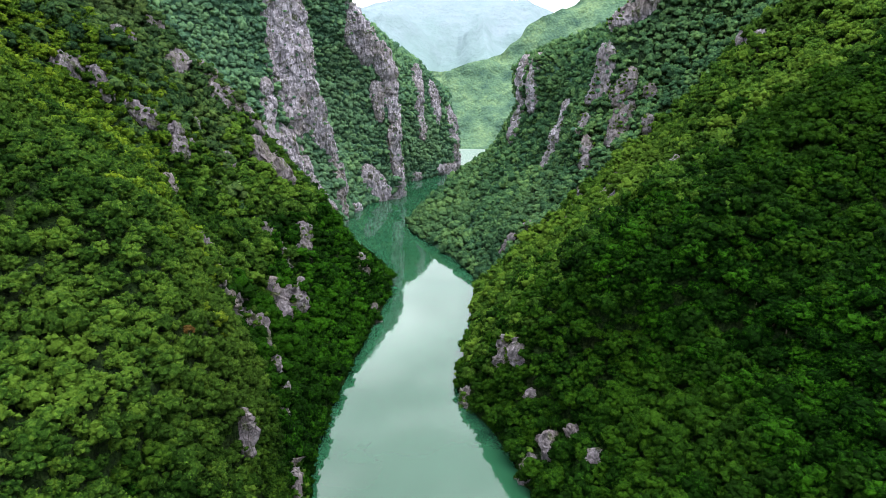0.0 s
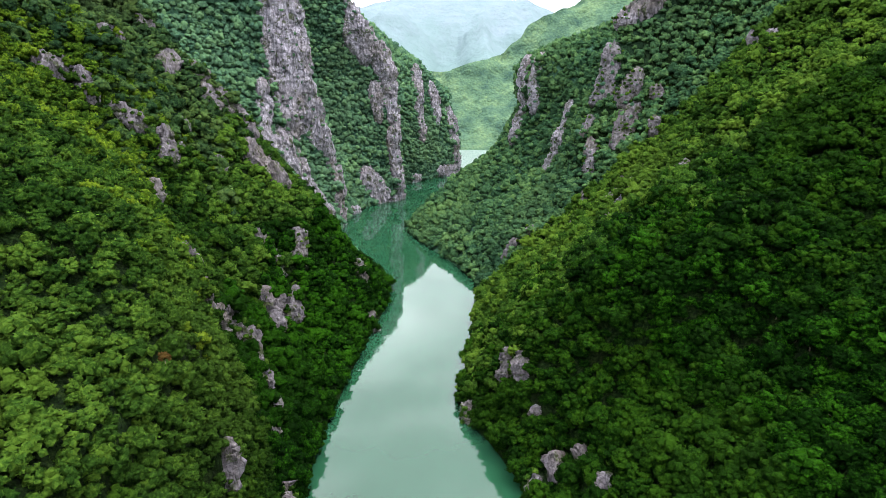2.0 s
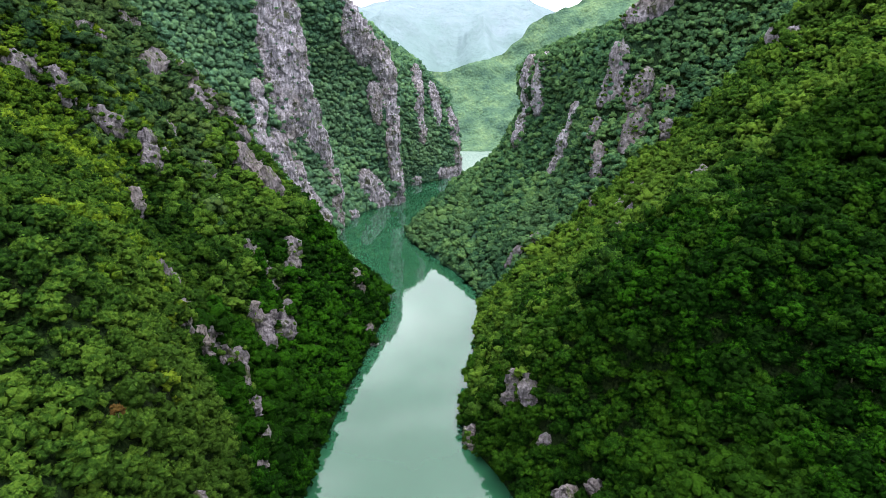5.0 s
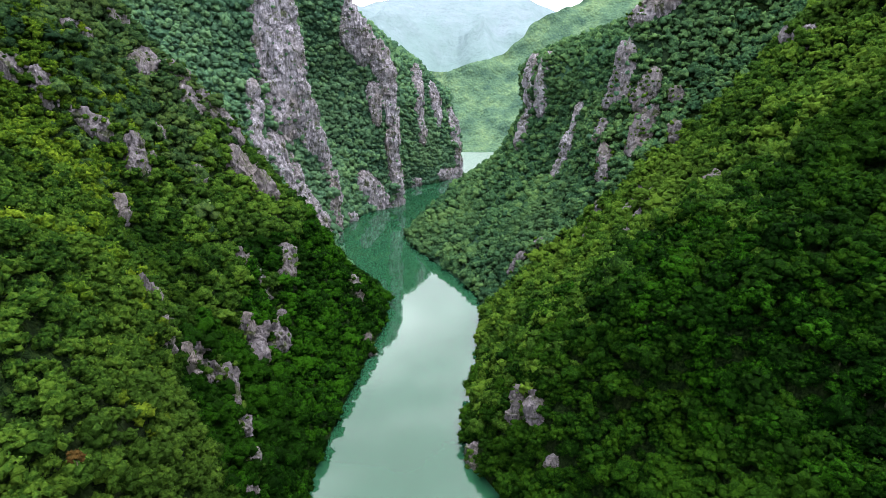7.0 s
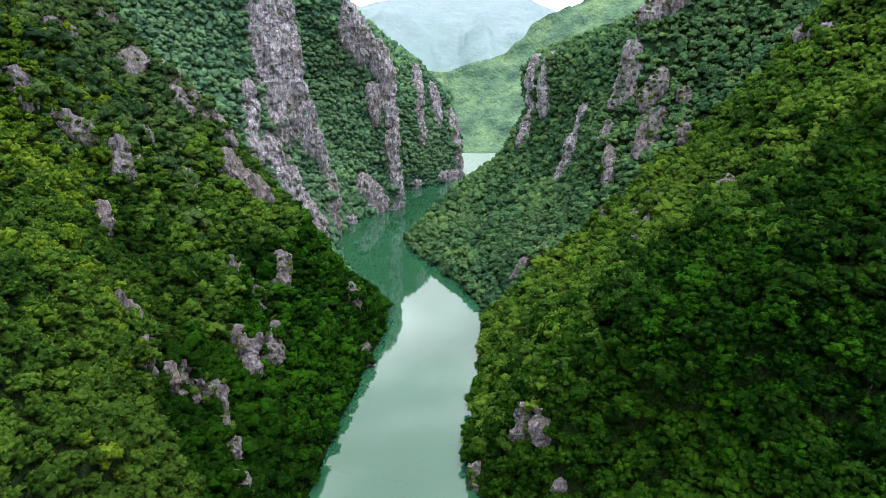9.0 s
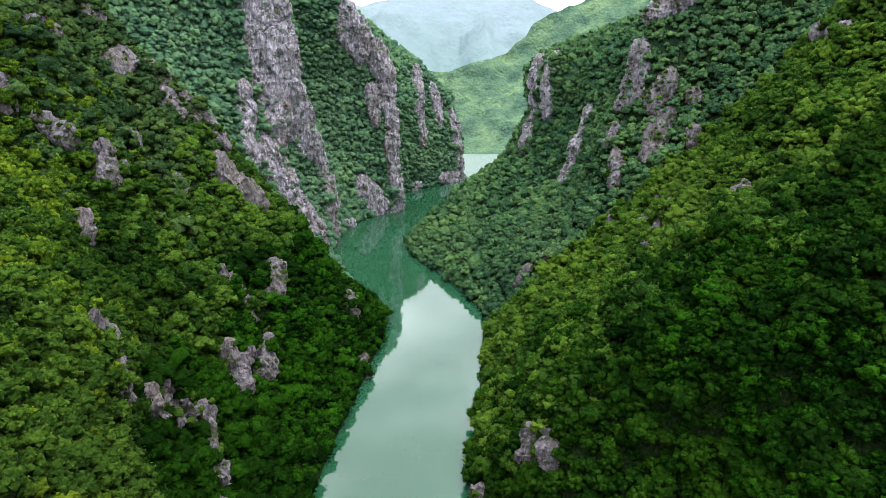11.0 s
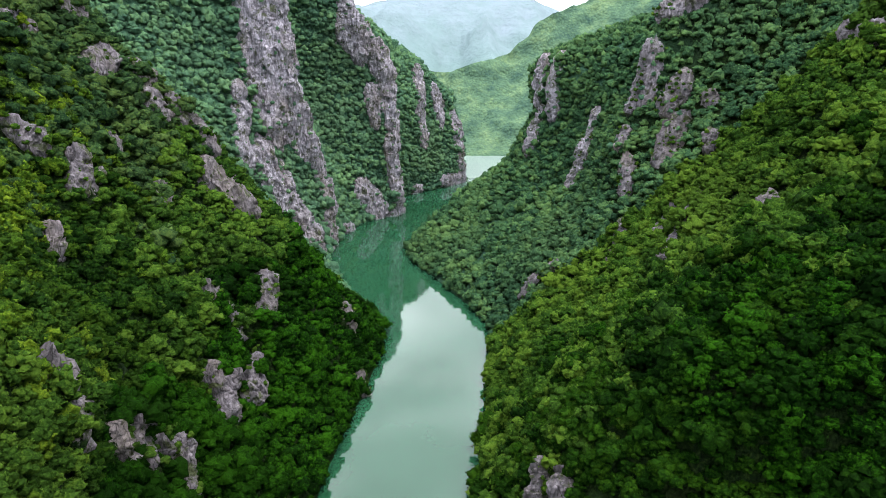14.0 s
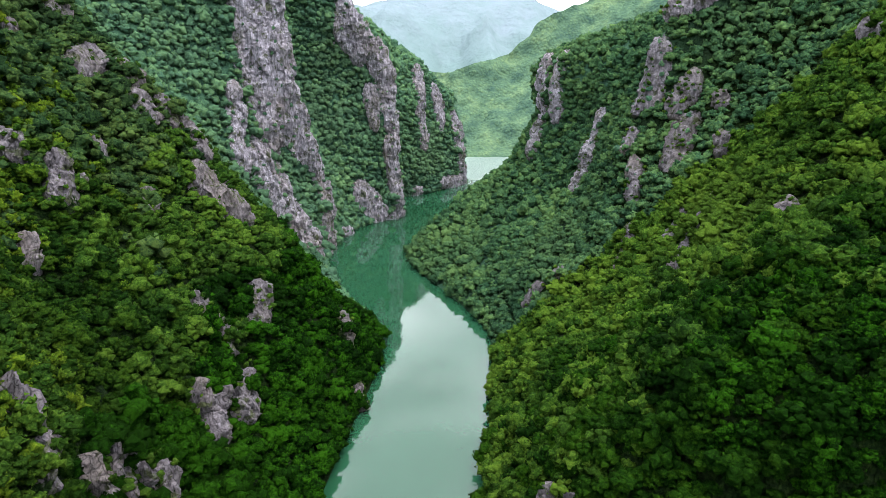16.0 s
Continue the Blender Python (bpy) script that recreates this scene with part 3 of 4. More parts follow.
EAST_UPPER = [
    (137, 411, 140, 139, 410, 135, 4.4), (133, 389, 120, 131, 385, 112, 3.4), (92, 388, 68, 84, 366, 58, 3.6), (111, 370, 84, 101, 357, 73, 2.4),
    (49, 400, 39, 45, 403, 26, 4.0), (57, 398, 44, 60, 394, 40, 3.8), (172, 356, 173, 170, 352, 164, 4.6), (171, 341, 164, 170, 337, 159, 5.2),
    (92, 326, 67, 104, 339, 82, 2.4), (106, 341, 85, 125, 360, 98, 2.3), (119, 300, 103, 118, 294, 101, 2.4),
]
EAST_SHORE = [
    (27, 237, 33, 28, 236, 24, 3.2), (32, 227, 33, 35, 224, 25, 2.9), (37, 212, 21, 37, 211, 15, 2.6), (41, 194, 14, 40, 191, 8, 3.0),
    (33, 191, 6, 31, 188, 1, 3.0), (11, 244, 3, 11, 239, 0, 2.6), (53, 172, 23, 53, 166, 18, 2.5), (49, 192, 19, 50, 190, 16, 2.4),
]


def chips(ribs, away, count, seed):
    """Lesser bits of bare rock strewn round the outcrops; away: the level way out over the river."""
    r = random.Random(seed)
    out = []
    for b in ribs:
        for _ in range(count):
            a, h = r.uniform(-8, 8), r.uniform(-7, 7)
            x, y, z = b[0] - away * 0.62 * h, b[1] + a, b[2] + 0.8 * h
            tall = r.uniform(1.0, 4.0)
            out.append((x, y, z, x + away * 0.5 * tall, y + r.uniform(-1, 1), z - tall, r.uniform(0.9, 1.5)))
    return out


WEST_CHIPS = chips(WEST_UPPER + WEST_LOWER + WEST_BROW[2:], 1, 2, 5)
EAST_CHIPS = chips(EAST_UPPER[2:6] + EAST_SHORE, -1, 1, 6)
WEST_RIBS = PINNACLE + BUTTRESS + HEADLAND + WEST_CREST + WEST_UPPER + WEST_LOWER + WEST_BROW + WEST_CHIPS
EAST_RIBS = SPUR_FACE + SPUR_RIB + RIDGE_CROWN + EAST_UPPER + EAST_SHORE + EAST_CHIPS


def with_brow(stations, bulge):
    """A level between the third and the fourth, pushed out towards the river at some stations."""
    out = []
    for st, b in zip(stations, bulge + [0] * len(stations)):
        (x2, y2), (x3, y3) = st[2:4]
        out.append(st[:3] + [(x2 + 0.52 * (x3 - x2) + b, y2 + 0.52 * (y3 - y2))] + st[3:])
    return out


west = Slope(LEVELS[:3] + (96,) + LEVELS[3:], with_brow(WEST_NEAR + WEST_BEND + WEST_FAR, [8, 11, 11, 4]), 2.8, 1, WEST_RIBS)
east = Slope(LEVELS, EAST_NEAR + EAST_FAR, 2.8, -1, EAST_RIBS)
north = Slope(LEVELS, NORTH, 4.0, 1, rough=2.2, tops=NORTH_TOPS)
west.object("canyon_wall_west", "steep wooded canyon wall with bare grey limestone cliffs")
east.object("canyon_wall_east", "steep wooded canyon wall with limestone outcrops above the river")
north.object("canyon_wall_north", "pale green wooded mountainside beyond the bend of the river", FLOOR_FAR)

def sheet(name, x0, x1, y0, y1, z, mat, label, category):
    me = mesh_from(name, [(x0, y0, z), (x1, y0, z), (x1, y1, z), (x0, y1, z)], [(0, 1, 2, 3)], mat)
    return tagged(new(name, me), label, category, kind="structure")



def far_mountain():
    """A long rounded mountain some kilometres off, in haze."""
    X = np.linspace(-1600, 1900, 141)
    Y = np.linspace(2300, 4300, 81)
    xx, yy = np.meshgrid(X, Y, indexing="ij")
    q = np.stack([xx, yy, 0 * xx], 2).reshape(-1, 3)
    crest = 500 - 0.00022 * (xx - 90) ** 2 * (np.abs(xx - 90) < 900) - 178 * (np.abs(xx - 90) >= 900)
    across = np.clip(1 - np.abs(yy - 3300) / 1000, 0, 1) ** 0.8
    spurs = (ridged(q / np.array([330.0, 900.0, 1.0]) + 2, 4) * 150 + fbm(q / 200, 4) * 40).reshape(xx.shape) - 60
    z = crest * across + spurs * across * np.clip(np.abs(yy - 3300) / 450, 0.12, 1) - 12
    n, m = xx.shape
    a = (np.arange(n - 1)[:, None] * m + np.arange(m - 1)).ravel()
    f = np.stack([a, a + m, a + m + 1, a + 1], 1)
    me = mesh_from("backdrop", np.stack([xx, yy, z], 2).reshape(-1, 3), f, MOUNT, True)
    return tagged(new("backdrop", me), "long hazy blue-green mountain closing the valley", "mountain", kind="structure")


far_mountain()
sheet("ground", -6000, 6000, -2000, 6000, -9, BED, "dark wooded ground beneath and beyond the canyon", "ground")
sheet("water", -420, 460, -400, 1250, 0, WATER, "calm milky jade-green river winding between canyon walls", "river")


# ---- bare rock: faceted limestone blocks, alone or massed into cliffs ----
def hull(seed):
    """A cracked limestone block of unit size: vertices and triangles."""
    r = random.Random(seed)
    bm = bmesh.new()
    for _ in range(20):
        v = Vector((r.gauss(0, 1), r.gauss(0, 1), r.gauss(0, 1))).normalized()
        m = max(abs(v.x), abs(v.y), abs(v.z))
        v = v * (0.72 / m + 0.28) * r.uniform(0.80, 1.0)
        bm.verts.new(v * 0.5)
    res = bmesh.ops.convex_hull(bm, input=bm.verts)
    bmesh.ops.delete(bm, geom=[g for g in res["geom_interior"] if isinstance(g, bmesh.types.BMVert)], context="VERTS")
    bmesh.ops.triangulate(bm, faces=bm.faces)
    bm.verts.index_update()
    v = np.array([p.co[:] for p in bm.verts])
    f = np.array([[q.index for q in p.verts] for p in bm.faces])
    bm.free()
    return v, f


HULLS = [hull(k) for k in range(16)]


def hull_mesh(k):
    v, f = HULLS[k]
    return mesh_from("rock_block", v, f, ROCK)


HULL_MESH = [hull_mesh(k) for k in range(len(HULLS))]


def block_pose(c, n, w, d, h, r):
    """How a block stands on a face whose outward normal is n."""
    out = Vector((n[0], n[1], 0.0)).normalized()
    out.rotate(Euler((0, 0, r.normal() * 0.2)))
    up = (Vector((0, 0, 1)) - out * 0.3 * float(np.clip(n[2], 0, 0.7)) + Vector((-out.y, out.x, 0)) * r.normal() * 0.12).normalized()
    side = out.cross(up).normalized()
    out = up.cross(side)
    m = Matrix((side * w, out * d, up * h)).transposed().to_4x4()
    m.translation = Vector(c)
    return m


def pieces(v, f):
    """Joined vertices, and the quads of each connected piece."""
    _, first, key = np.unique(np.round(v * 100).astype(np.int64), axis=0, return_index=True, return_inverse=True)
    g = key.ravel()[f]
    label = np.arange(len(first))
    while True:
        low_one = np.repeat(label[g].min(1), 4)
        then = label.copy()
        np.minimum.at(then, g.ravel(), low_one)
        then = then[then]
        if (then == label).all():
            break
        label = then
    of = label[g[:, 0]]
    return v[first], [g[of == k] for k in np.unique(of) if (of == k).sum() >= 14]


def rock_body(name, slope, ribs, seed, fine, size, relief, loose, ragged=0.3):
    """A body of limestone: its cracked face, and loose blocks that stand out of it."""
    r = np.random.RandomState(seed)
    v, f, n, owner = slope.face(ribs, fine, size, relief, ragged)
    if len(f) < 40:
        return None
    base = new(name)
    base.location = Vector(ribs[0][0:3])
    for k in range(len(ribs)):
        if not (owner == k).any():
            continue
        joined, parts = pieces(v, f[owner == k])
        for quads in parts:
            own, back = np.unique(quads, return_inverse=True)
            new("rock_face", mesh_from("rock_face", joined[own] - np.array(base.location), back.reshape(-1, 4), ROCK)).parent = base
    inner = np.nonzero(near_ribs(v, ribs) < 1.0)[0]
    for i in r.choice(inner, min(loose, len(inner)), replace=False) if len(inner) else ():
        w = size * r.uniform(0.22, 0.55)
        d = w * r.uniform(0.5, 0.9)
        m = block_pose(v[i] - n[i] * d * r.uniform(0.12, 0.4), n[i], w, d, w * r.uniform(1.1, 2.4), r)
        block = new("rock_block", HULL_MESH[r.randint(len(HULLS))])
        block.parent = base
        block.matrix_basis = Matrix.Translation(-base.location) @ m
    return base


def outcrop(slope, rib, seed):
    """A rock outcrop that breaks through the trees."""
    wide = 2 * rib[6]
    high = wide + abs(rib[5] - rib[2])
    ob = rock_body("rock_outcrop", slope, [(*rib[:6], rib[6])], seed, 6, max(1.7, 0.55 * rib[6]), 0.95 + 0.06 * rib[6], int(2 + min(wide * high / 25, 5)), 0.16)
    if ob is None:
        return None
    kind = "large" if wide * high > 90 else "small" if wide * high < 40 else "broken"
    return tagged(ob, kind + " grey limestone outcrop jutting from the wooded slope", "rock", group="outcrops on the canyon walls")


def cliff(slope, label, ribs, seed, fine, size, relief, loose):
    ob = rock_body("limestone_cliff", slope, ribs, seed, fine, size, relief, loose)
    return tagged(ob, label, "cliff", group="cliffs over the river")


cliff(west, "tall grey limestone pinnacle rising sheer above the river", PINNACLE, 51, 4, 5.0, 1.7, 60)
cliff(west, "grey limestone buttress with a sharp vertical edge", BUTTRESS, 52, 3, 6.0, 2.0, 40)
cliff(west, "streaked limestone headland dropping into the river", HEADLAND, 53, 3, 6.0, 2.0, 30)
cliff(east, "weathered brown-grey cliff edge on the wooded spur", SPUR_FACE, 54, 3, 5.0, 1.6, 20)
cliff(east, "slanting limestone rib rising from the trees", SPUR_RIB, 55, 4, 4.0, 1.4, 40)
cliff(east, "pale limestone crag crowning the ridge", RIDGE_CROWN, 56, 4, 5.0, 1.8, 20)
for k, rib in enumerate(WEST_CREST + WEST_UPPER + WEST_LOWER + WEST_BROW + WEST_CHIPS):
    outcrop(west, rib, 100 + k)
for k, rib in enumerate(EAST_UPPER + EAST_SHORE + EAST_CHIPS):
    outcrop(east, rib, 200 + k)


# ---- trees ----
# an eight-sided lobe
OCTA = (np.array([(1, 0, 0), (0, 1, 0), (-1, 0, 0), (0, -1, 0), (0, 0, 1), (0, 0, -1)], float),
        np.array([(0, 1, 4), (1, 2, 4), (2, 3, 4), (3, 0, 4), (1, 0, 5), (2, 1, 5), (3, 2, 5), (0, 3, 5)]))


def crown_template(seed, lobes, leaves, size, rise=0.0, inner=True):
    """A crown about 2 m wide (unit radius): a heap of leafy lobes round a dark heart, with loose leaf sprays on them;
    vertices, triangles, share of painted inner shade, leaf-mass normals.
    """
    r = np.random.RandomState(seed)
    iv, tri = OCTA
    k = np.arange(lobes) + 0.5
    up = 1 - 1.28 * k / lobes
    turn = k * 2.39996 + r.uniform(0, 6)
    d = np.stack([np.sqrt(1 - up ** 2) * np.cos(turn), np.sqrt(1 - up ** 2) * np.sin(turn), up], 1) + 0.24 * r.normal(size=(lobes, 3))
    d /= np.linalg.norm(d, axis=1, keepdims=True)
    big = (1.78 / np.sqrt(lobes)) * r.uniform(0.75, 1.25, lobes)
    centre = d * (0.86 - 0.55 * big + 0.13 * r.normal(size=lobes))[:, None] * [1, 1, 0.95]
    V, F, T, U, count = [], [], [], [], 0
    for c, way, b in zip(centre, d, big):
        spin, _ = np.linalg.qr(r.normal(size=(3, 3)))
        w = iv @ (spin * np.sign(np.linalg.det(spin))).T
        v = c + w * b * r.uniform(0.85, 1.2, (len(w), 1)) * [1.1, 1.1, 0.82]
        seen = tri[(w[tri].mean(1) @ way > -0.35)]
        V.append(v)
        F.append(seen + count)
        # lobes darkened a little, the heart most, as shade within the crown
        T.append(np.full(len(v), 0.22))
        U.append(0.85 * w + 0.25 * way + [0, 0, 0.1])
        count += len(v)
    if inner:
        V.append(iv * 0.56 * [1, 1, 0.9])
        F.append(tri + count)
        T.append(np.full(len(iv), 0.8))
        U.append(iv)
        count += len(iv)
    if leaves:
        on = r.randint(0, lobes, leaves)
        w = r.normal(size=(leaves, 3)) + 0.9 * d[on] + [0, 0, 0.3]
        w /= np.linalg.norm(w, axis=1, keepdims=True)
        c = centre[on] + w * (big[on] * r.uniform(0.98, 1.26, leaves))[:, None] * [1.08, 1.08, 0.9]
        n = w + 0.5 * r.normal(size=(leaves, 3))
        n /= np.linalg.norm(n, axis=1, keepdims=True)
        t = np.cross(n, r.normal(size=(leaves, 3)))
        t /= np.linalg.norm(t, axis=1, keepdims=True)
        b = np.cross(n, t)
        s = size * r.uniform(0.55, 1.35, (leaves, 1))
        V.append(np.stack([c - t * s * 0.6 - b * s * 0.4, c + t * s * 0.6 - b * s * 0.4, c + b * s * 0.9], 1).reshape(-1, 3))
        F.append(np.arange(leaves * 3).reshape(-1, 3) + count)
        T.append(np.zeros(leaves * 3))
        U.append(np.repeat(w, 3, axis=0))
    puff = np.concatenate(U) + np.array([0, 0, rise])
    puff /= np.linalg.norm(puff, axis=1, keepdims=True) + 1e-6
    return np.concatenate(V), np.concatenate(F), np.concatenate(T), puff


def forest(name, P, R, templates, mat, label, seed, squash=(0.85, 1.35)):
    """One joined canopy of crowns at the places P with the radii R."""
    r = np.random.RandomState(seed)
    V, Fc, T, W, U, base = [], [], [], [], [], 0
    pick = r.randint(0, len(templates), len(P))
    for k, (tv, tf, dim, tp) in enumerate(templates):
        idx = np.where(pick == k)[0]
        if not len(idx):
            continue
        a = r.uniform(0, 2 * np.pi, len(idx))
        c, s = np.cos(a), np.sin(a)
        h = r.uniform(*squash, len(idx))
        rad = R[idx]
        x = (tv[None, :, 0] * c[:, None] - tv[None, :, 1] * s[:, None]) * rad[:, None]
        y = (tv[None, :, 0] * s[:, None] + tv[None, :, 1] * c[:, None]) * rad[:, None]
        z = tv[None, :, 2] * (rad * h)[:, None]
        v = np.stack([x, y, z], 2) + P[idx][:, None, :]
        n = len(tv)
        fc = tf[None] + (np.arange(len(idx)) * n)[:, None, None] + base
        V.append(v.reshape(-1, 3))
        Fc.append(fc.reshape(-1, 3))
        T.append(np.repeat(r.rand(len(idx)), n))
        W.append(np.tile(dim, len(idx)))
        px = tp[None, :, 0] * c[:, None] - tp[None, :, 1] * s[:, None]
        py = tp[None, :, 0] * s[:, None] + tp[None, :, 1] * c[:, None]
        U.append(np.stack([px, py, np.broadcast_to(tp[None, :, 2], px.shape)], 2).reshape(-1, 3))
        base += n * len(idx)
    me = mesh_from(name, np.concatenate(V), np.concatenate(Fc), mat, False, tint=np.concatenate(T), inner_shade=np.concatenate(W), puff=np.concatenate(U))
    return tagged(new(name, me), label, "trees", kind="stuff")


CLOSE = [crown_template(s + 80, 27, 90, 0.155) for s in range(8)]
NEAR = [crown_template(s, 18, 64, 0.165) for s in range(10)]
NEAR_E = [crown_template(s + 110, 32, 100, 0.130) for s in range(8)]
NEXT_E = [crown_template(s + 160, 19, 26, 0.17) for s in range(8)]
NEXT = [crown_template(s + 60, 12, 18, 0.21) for s in range(8)]
MID = [crown_template(s + 20, 7, 0, 0.28, 0.15, False) for s in range(6)]
FAR = [crown_template(s + 40, 5, 2, 0.4, 0.8, False) for s in range(5)]


def tree_meshes(seed):
    """A broadleaf tree of unit crown radius: a tapered trunk with limbs, and a crown of many small leaf sprays."""
    r = random.Random(seed)
    bm = bmesh.new()

    def limb(p, q, r0, r1, n=6):
        ax = (q - p).normalized()
        u = ax.orthogonal().normalized()
        w = ax.cross(u)
        rings = []
        for c, rad in ((p, r0), ((p + q) / 2 + u * r0 * 0.5, (r0 + r1) / 2), (q, r1)):
            rings.append([bm.verts.new(c + (u * math.cos(2 * math.pi * i / n) + w * math.sin(2 * math.pi * i / n)) * rad) for i in range(n)])
        for a, b in zip(rings, rings[1:]):
            for i in range(n):
                bm.faces.new((a[i], a[(i + 1) % n], b[(i + 1) % n], b[i]))

    top = Vector((r.uniform(-0.1, 0.1), r.uniform(-0.1, 0.1), 0.40))
    limb(Vector((0, 0, -0.45)), top, 0.075, 0.05)
    for i in range(5):
        a = 2 * math.pi * (i + r.random() * 0.6) / 5
        limb(top * r.uniform(0.6, 1.0), Vector((math.cos(a) * 0.6, math.sin(a) * 0.6, r.uniform(0.6, 1.0))), 0.04, 0.012, 5)
    trunk = bpy.data.meshes.new("trunk")
    bm.to_mesh(trunk)
    bm.free()
    trunk.materials.append(BARK)
    v, f, dim, tp = crown_template(seed + 90, 44, 220, 0.110)
    v = v + np.array([0, 0, 0.72])
    mat = LEAVES_E if seed < 2 else LEAVES_S if seed < 4 else LEAVES_E if seed < 8 else LEAVES_RUST
    crown = mesh_from("crown", v, f, mat, False, tint=np.zeros(len(v)), inner_shade=dim, puff=tp)
    return trunk, crown


TREE_KINDS = [tree_meshes(k) for k in range(9)]


def broadleaf_tree(p, radius, turn, kind, label="leafy green broadleaf tree rooted on the steep slope"):
    base = new("broadleaf_tree")
    base.matrix_basis = pose(p[0], p[1], p[2], 0, 0, turn) @ Matrix.Diagonal((radius, radius, radius * 0.95, 1))
    for name, me in zip(("trunk", "crown"), TREE_KINDS[kind]):
        new(name, me).parent = base
    return tagged(base, label, "tree", group="trees on the near slopes")


def in_view(P):
    return P[:, 1] > np.abs(P[:, 0]) * 1.22 - (150 - P[:, 2]) * 0.32 - 12


def plant(slope, name, label, spacing, seed, keep, templates, mat, lo, hi, lift, single=None, on_rock=False, squash=(0.85, 1.35)):
    P, N = slope.sites(spacing, seed, keep, on_rock)
    r = np.random.RandomState(seed + 5)
    free = np.ones(len(P), bool) if on_rock else near_ribs(P, [(*b[:5], b[5] - 3.5, b[6] + 1.0) for b in (WEST_RIBS if slope is west else EAST_RIBS)]) > 0.95
    P, N = P[free], N[free]
    R = r.uniform(lo, hi, len(P)) * (1 + 0.28 * np.clip(r.normal(size=len(P)), -1, 1.6))
    if single is not None:
        one = np.where(single(P))[0][:149]
        for i in one:
            broadleaf_tree(P[i], R[i] * 1.05, r.uniform(0, 360), r.randint(0, 4) + (4 if slope is east else 0))
        rest = np.ones(len(P), bool)
        rest[one] = False
        P, N, R = P[rest], N[rest], R[rest]
    P = P + N * (R * 0.25)[:, None] + np.array([0, 0, 1]) * (R * r.uniform(lift - 0.2, lift + 0.45, len(P)))[:, None]
    return forest(name, P, R, templates, mat, label, seed, squash)


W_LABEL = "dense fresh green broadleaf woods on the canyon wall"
E_LABEL = "dense deep green broadleaf woods on the canyon wall, light and shade toned in"


def ahead(P):
    """How far up the gorge, with an uneven edge, so that the kinds of wood mingle."""
    return P[:, 1] + 30 * fbm(P * 0.02 + 40, 2) + 48 * vnoise(P * 0.45)


def low(P):
    return in_view(P) & (P[:, 2] < 158 + 0.1 * np.hypot(P[:, 0], P[:, 1]))


def framed(P):
    return P[:, 2] < 168 + 0.115 * P[:, 1]


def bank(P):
    """The steep shady foot of the west wall, below the line of outcrops; its shade is put into darker leaves."""
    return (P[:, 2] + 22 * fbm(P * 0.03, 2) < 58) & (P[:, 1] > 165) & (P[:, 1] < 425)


D_LABEL = "deep green broadleaf woods along the steep river bank, darkened further for its shade"
B_LABEL = "dense mid-green broadleaf woods among the outcrops"


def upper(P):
    """The upper part of the west wall, above the line of outcrops, given lighter greens."""
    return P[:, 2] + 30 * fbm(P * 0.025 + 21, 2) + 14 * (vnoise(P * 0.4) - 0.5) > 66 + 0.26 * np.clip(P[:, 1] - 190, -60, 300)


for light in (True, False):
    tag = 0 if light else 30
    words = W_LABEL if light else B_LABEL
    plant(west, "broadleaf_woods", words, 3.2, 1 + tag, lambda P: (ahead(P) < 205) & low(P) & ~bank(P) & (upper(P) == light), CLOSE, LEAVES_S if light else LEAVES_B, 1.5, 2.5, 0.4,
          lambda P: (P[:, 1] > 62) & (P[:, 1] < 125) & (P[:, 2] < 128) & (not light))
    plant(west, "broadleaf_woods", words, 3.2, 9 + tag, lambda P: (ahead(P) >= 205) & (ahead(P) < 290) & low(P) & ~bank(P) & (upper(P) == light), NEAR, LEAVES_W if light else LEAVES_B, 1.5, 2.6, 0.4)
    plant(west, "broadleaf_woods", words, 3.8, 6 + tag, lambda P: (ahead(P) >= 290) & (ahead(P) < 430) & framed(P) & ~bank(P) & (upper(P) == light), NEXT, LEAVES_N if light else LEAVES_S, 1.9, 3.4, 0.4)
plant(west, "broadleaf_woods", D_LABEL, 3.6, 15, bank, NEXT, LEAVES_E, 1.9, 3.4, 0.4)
L_LABEL = "dense light green broadleaf woods on the sunny shoulder, its light toned in"


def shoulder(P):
    """The upper part of the east wall, whose leaves are lightened for the light it catches."""
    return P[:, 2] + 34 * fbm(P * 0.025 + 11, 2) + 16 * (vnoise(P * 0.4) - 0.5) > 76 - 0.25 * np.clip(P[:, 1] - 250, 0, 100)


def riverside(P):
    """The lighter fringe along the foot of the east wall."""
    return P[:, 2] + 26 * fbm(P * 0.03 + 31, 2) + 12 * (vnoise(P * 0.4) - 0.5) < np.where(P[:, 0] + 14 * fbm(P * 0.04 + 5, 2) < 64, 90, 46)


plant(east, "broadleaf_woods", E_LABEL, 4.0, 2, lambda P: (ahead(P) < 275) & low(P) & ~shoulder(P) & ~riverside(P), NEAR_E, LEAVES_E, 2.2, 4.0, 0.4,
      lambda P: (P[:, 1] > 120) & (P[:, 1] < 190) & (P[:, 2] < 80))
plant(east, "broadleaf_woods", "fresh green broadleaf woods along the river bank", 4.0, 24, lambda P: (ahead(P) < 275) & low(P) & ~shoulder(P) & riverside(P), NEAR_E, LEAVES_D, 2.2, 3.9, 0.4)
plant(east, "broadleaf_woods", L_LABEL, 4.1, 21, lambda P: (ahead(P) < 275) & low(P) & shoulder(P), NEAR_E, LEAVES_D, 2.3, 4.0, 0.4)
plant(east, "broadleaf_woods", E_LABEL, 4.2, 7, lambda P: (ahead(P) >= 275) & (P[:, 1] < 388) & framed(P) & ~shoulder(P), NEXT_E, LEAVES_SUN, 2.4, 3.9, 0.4)
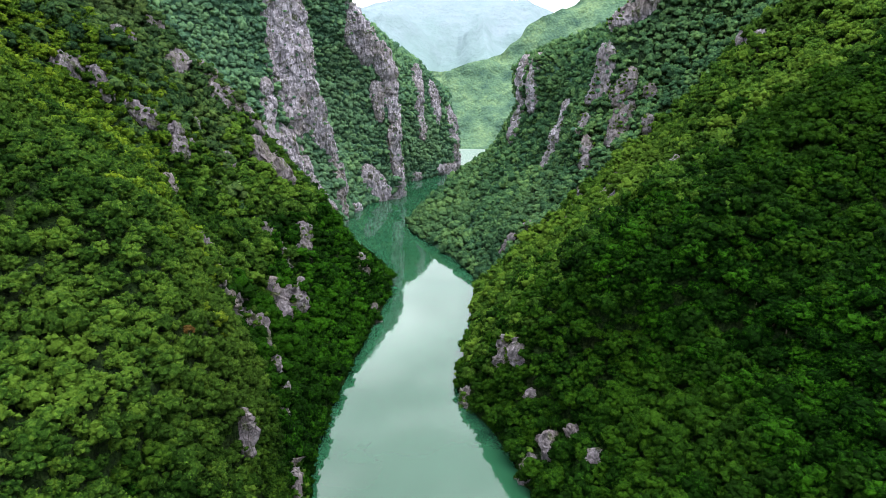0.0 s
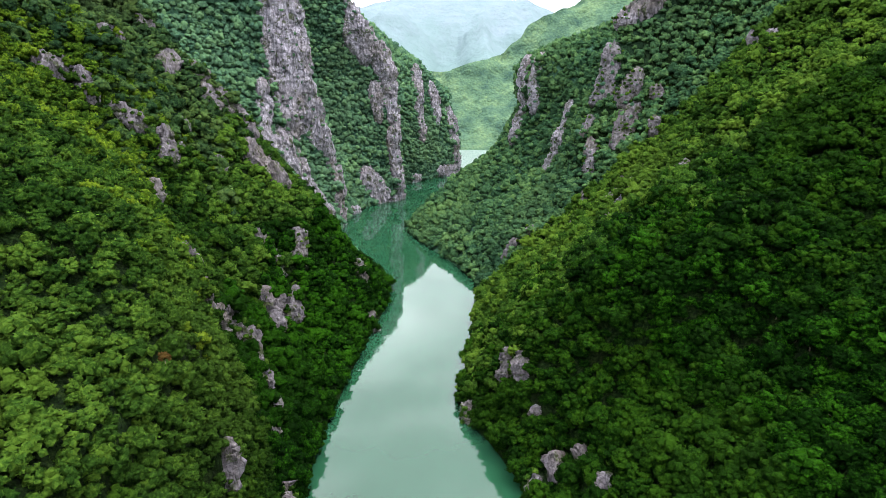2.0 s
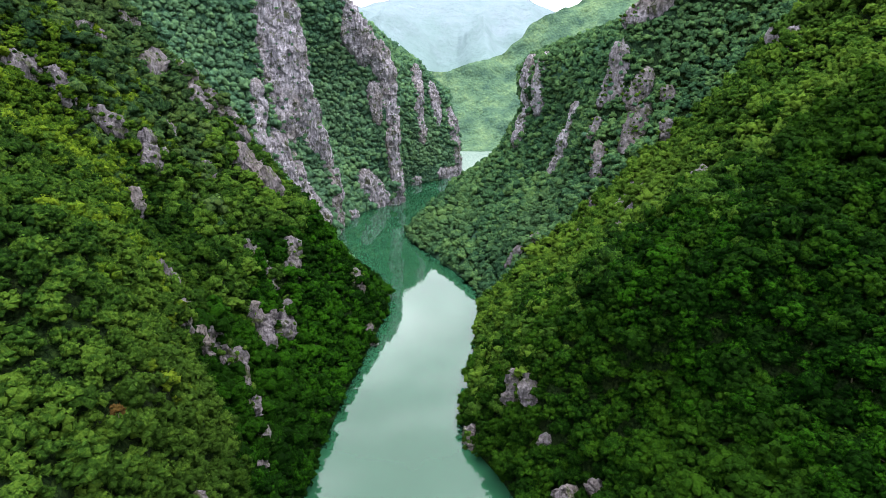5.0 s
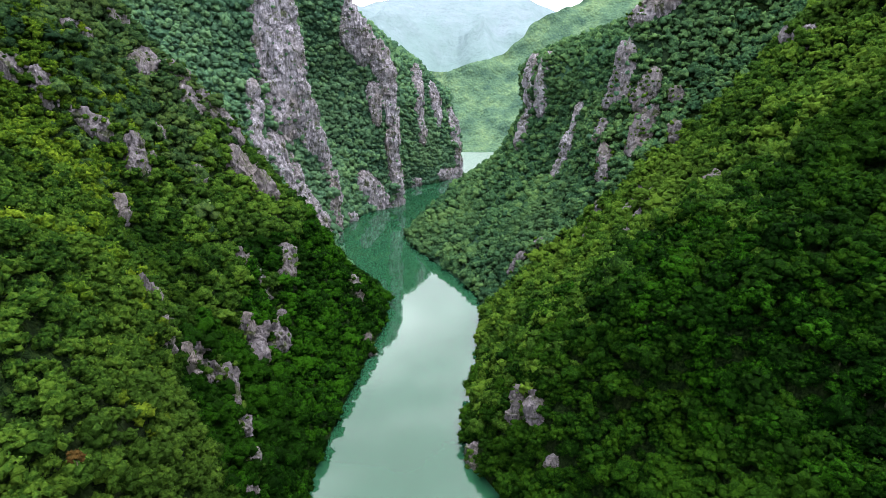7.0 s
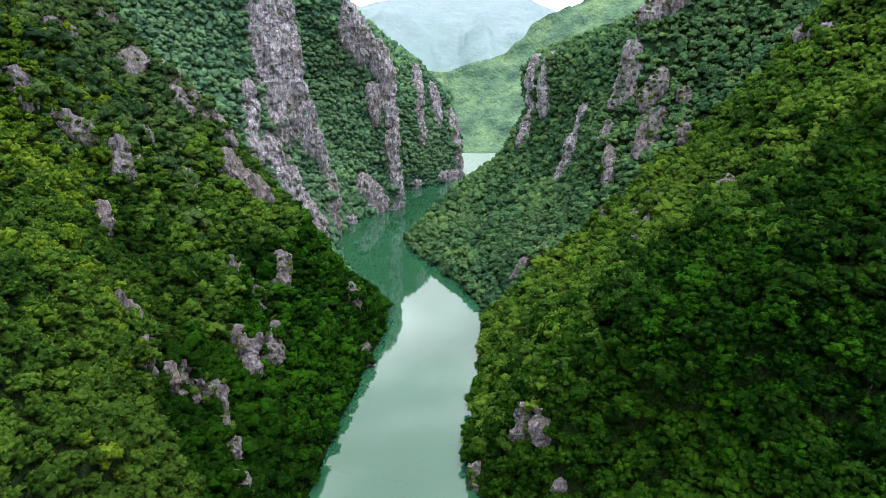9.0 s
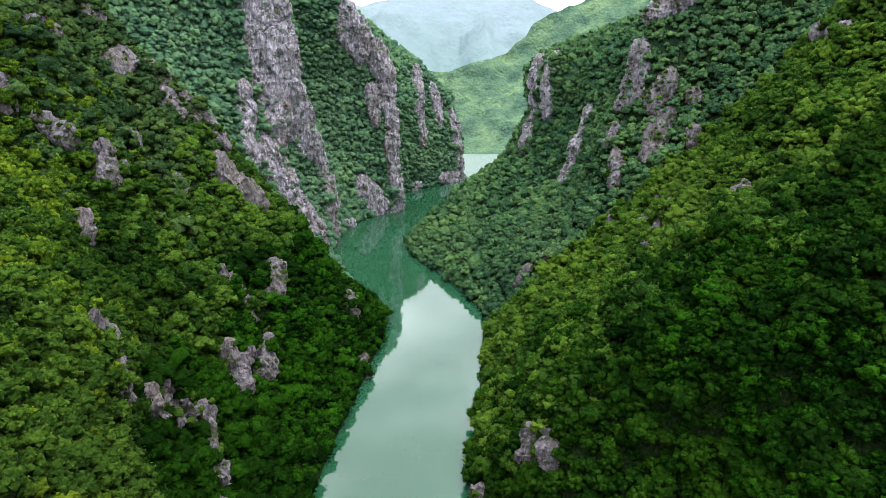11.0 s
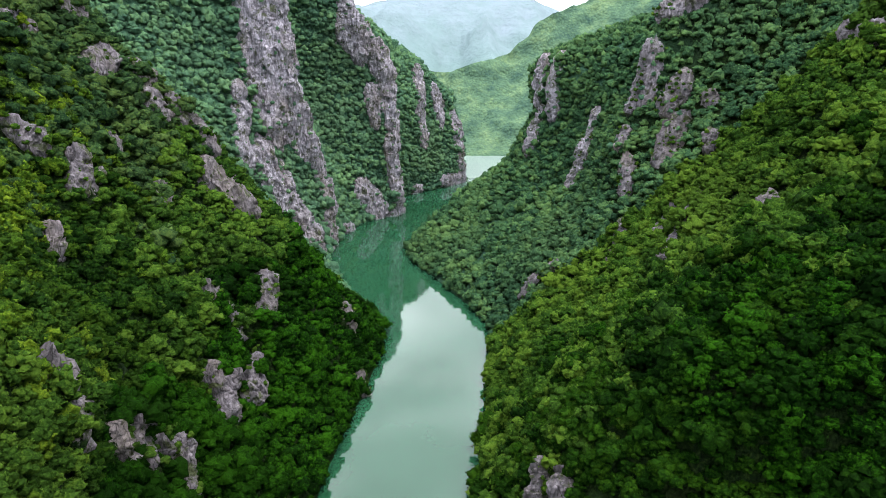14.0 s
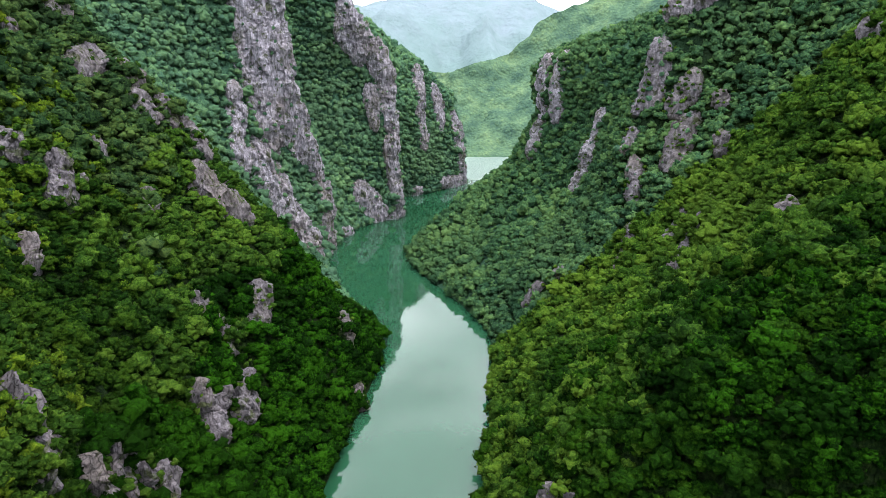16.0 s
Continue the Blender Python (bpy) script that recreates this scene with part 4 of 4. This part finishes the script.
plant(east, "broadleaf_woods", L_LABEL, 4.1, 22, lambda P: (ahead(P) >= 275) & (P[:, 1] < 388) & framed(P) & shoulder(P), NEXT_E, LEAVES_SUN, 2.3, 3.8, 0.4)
G_LABEL = "broadleaf woods in the gully below the rib, their green cooled for haze"
# from here on the leaf colours carry the haze of distance
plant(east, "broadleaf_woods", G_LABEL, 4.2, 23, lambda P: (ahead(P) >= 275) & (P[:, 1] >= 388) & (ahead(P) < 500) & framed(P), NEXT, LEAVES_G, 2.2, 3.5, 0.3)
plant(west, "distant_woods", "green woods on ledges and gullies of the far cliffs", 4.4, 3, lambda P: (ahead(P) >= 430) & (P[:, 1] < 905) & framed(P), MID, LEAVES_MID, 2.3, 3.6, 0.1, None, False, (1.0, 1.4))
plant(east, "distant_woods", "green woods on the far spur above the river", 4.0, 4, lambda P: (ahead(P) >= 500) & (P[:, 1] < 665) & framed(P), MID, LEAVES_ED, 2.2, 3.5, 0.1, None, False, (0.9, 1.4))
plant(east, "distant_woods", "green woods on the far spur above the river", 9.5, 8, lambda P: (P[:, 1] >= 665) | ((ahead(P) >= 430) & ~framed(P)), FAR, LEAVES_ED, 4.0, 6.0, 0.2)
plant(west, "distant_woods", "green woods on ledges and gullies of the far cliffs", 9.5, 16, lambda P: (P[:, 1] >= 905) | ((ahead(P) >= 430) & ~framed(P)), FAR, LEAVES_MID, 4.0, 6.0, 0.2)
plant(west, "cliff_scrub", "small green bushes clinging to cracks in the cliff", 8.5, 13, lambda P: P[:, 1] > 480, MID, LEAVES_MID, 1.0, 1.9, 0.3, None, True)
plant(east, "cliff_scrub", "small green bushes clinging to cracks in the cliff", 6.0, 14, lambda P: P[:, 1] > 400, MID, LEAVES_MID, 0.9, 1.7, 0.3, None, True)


def ledge_bushes():
    """Small bushes round and on the outcrops."""
    r = np.random.RandomState(77)
    P = []
    for b in WEST_CREST + WEST_UPPER + WEST_LOWER + WEST_BROW + EAST_UPPER + EAST_SHORE + SPUR_RIB + RIDGE_CROWN + WEST_CHIPS + EAST_CHIPS:
        a, c, w = np.array(b[0:3], float), np.array(b[3:6], float), b[6]
        for _ in range(int(7 + 2.6 * w)):
            side = r.normal(size=3)
            P.append(a + (c - a) * r.uniform(-0.2, 1.2) + side / np.linalg.norm(side) * w * r.uniform(0.6, 1.4))
    P = np.array(P)
    keep, out = np.zeros(len(P), bool), P.copy()
    for slope in (west, east):
        flat, nn = slope.G.reshape(-1, 3), slope.N.reshape(-1, 3)
        for i, p in enumerate(P):
            if (p[0] < -10) == (slope is west):
                k = np.argmin(((flat - p) ** 2).sum(1))
                out[i], keep[i] = flat[k] + nn[k] * 1.6, True
    R = r.uniform(0.5, 1.3, len(out))
    return forest("ledge_scrub", out[keep], R[keep], MID, LEAVES_S, "small green bushes growing among the outcrops", 78)


ledge_bushes()
broadleaf_tree((-54, 115, 95.5), 1.2, 40, 8, "russet-brown withered tree among the green crowns")
for hill, num, text in ((west, 11, W_LABEL), (east, 12, E_LABEL)):
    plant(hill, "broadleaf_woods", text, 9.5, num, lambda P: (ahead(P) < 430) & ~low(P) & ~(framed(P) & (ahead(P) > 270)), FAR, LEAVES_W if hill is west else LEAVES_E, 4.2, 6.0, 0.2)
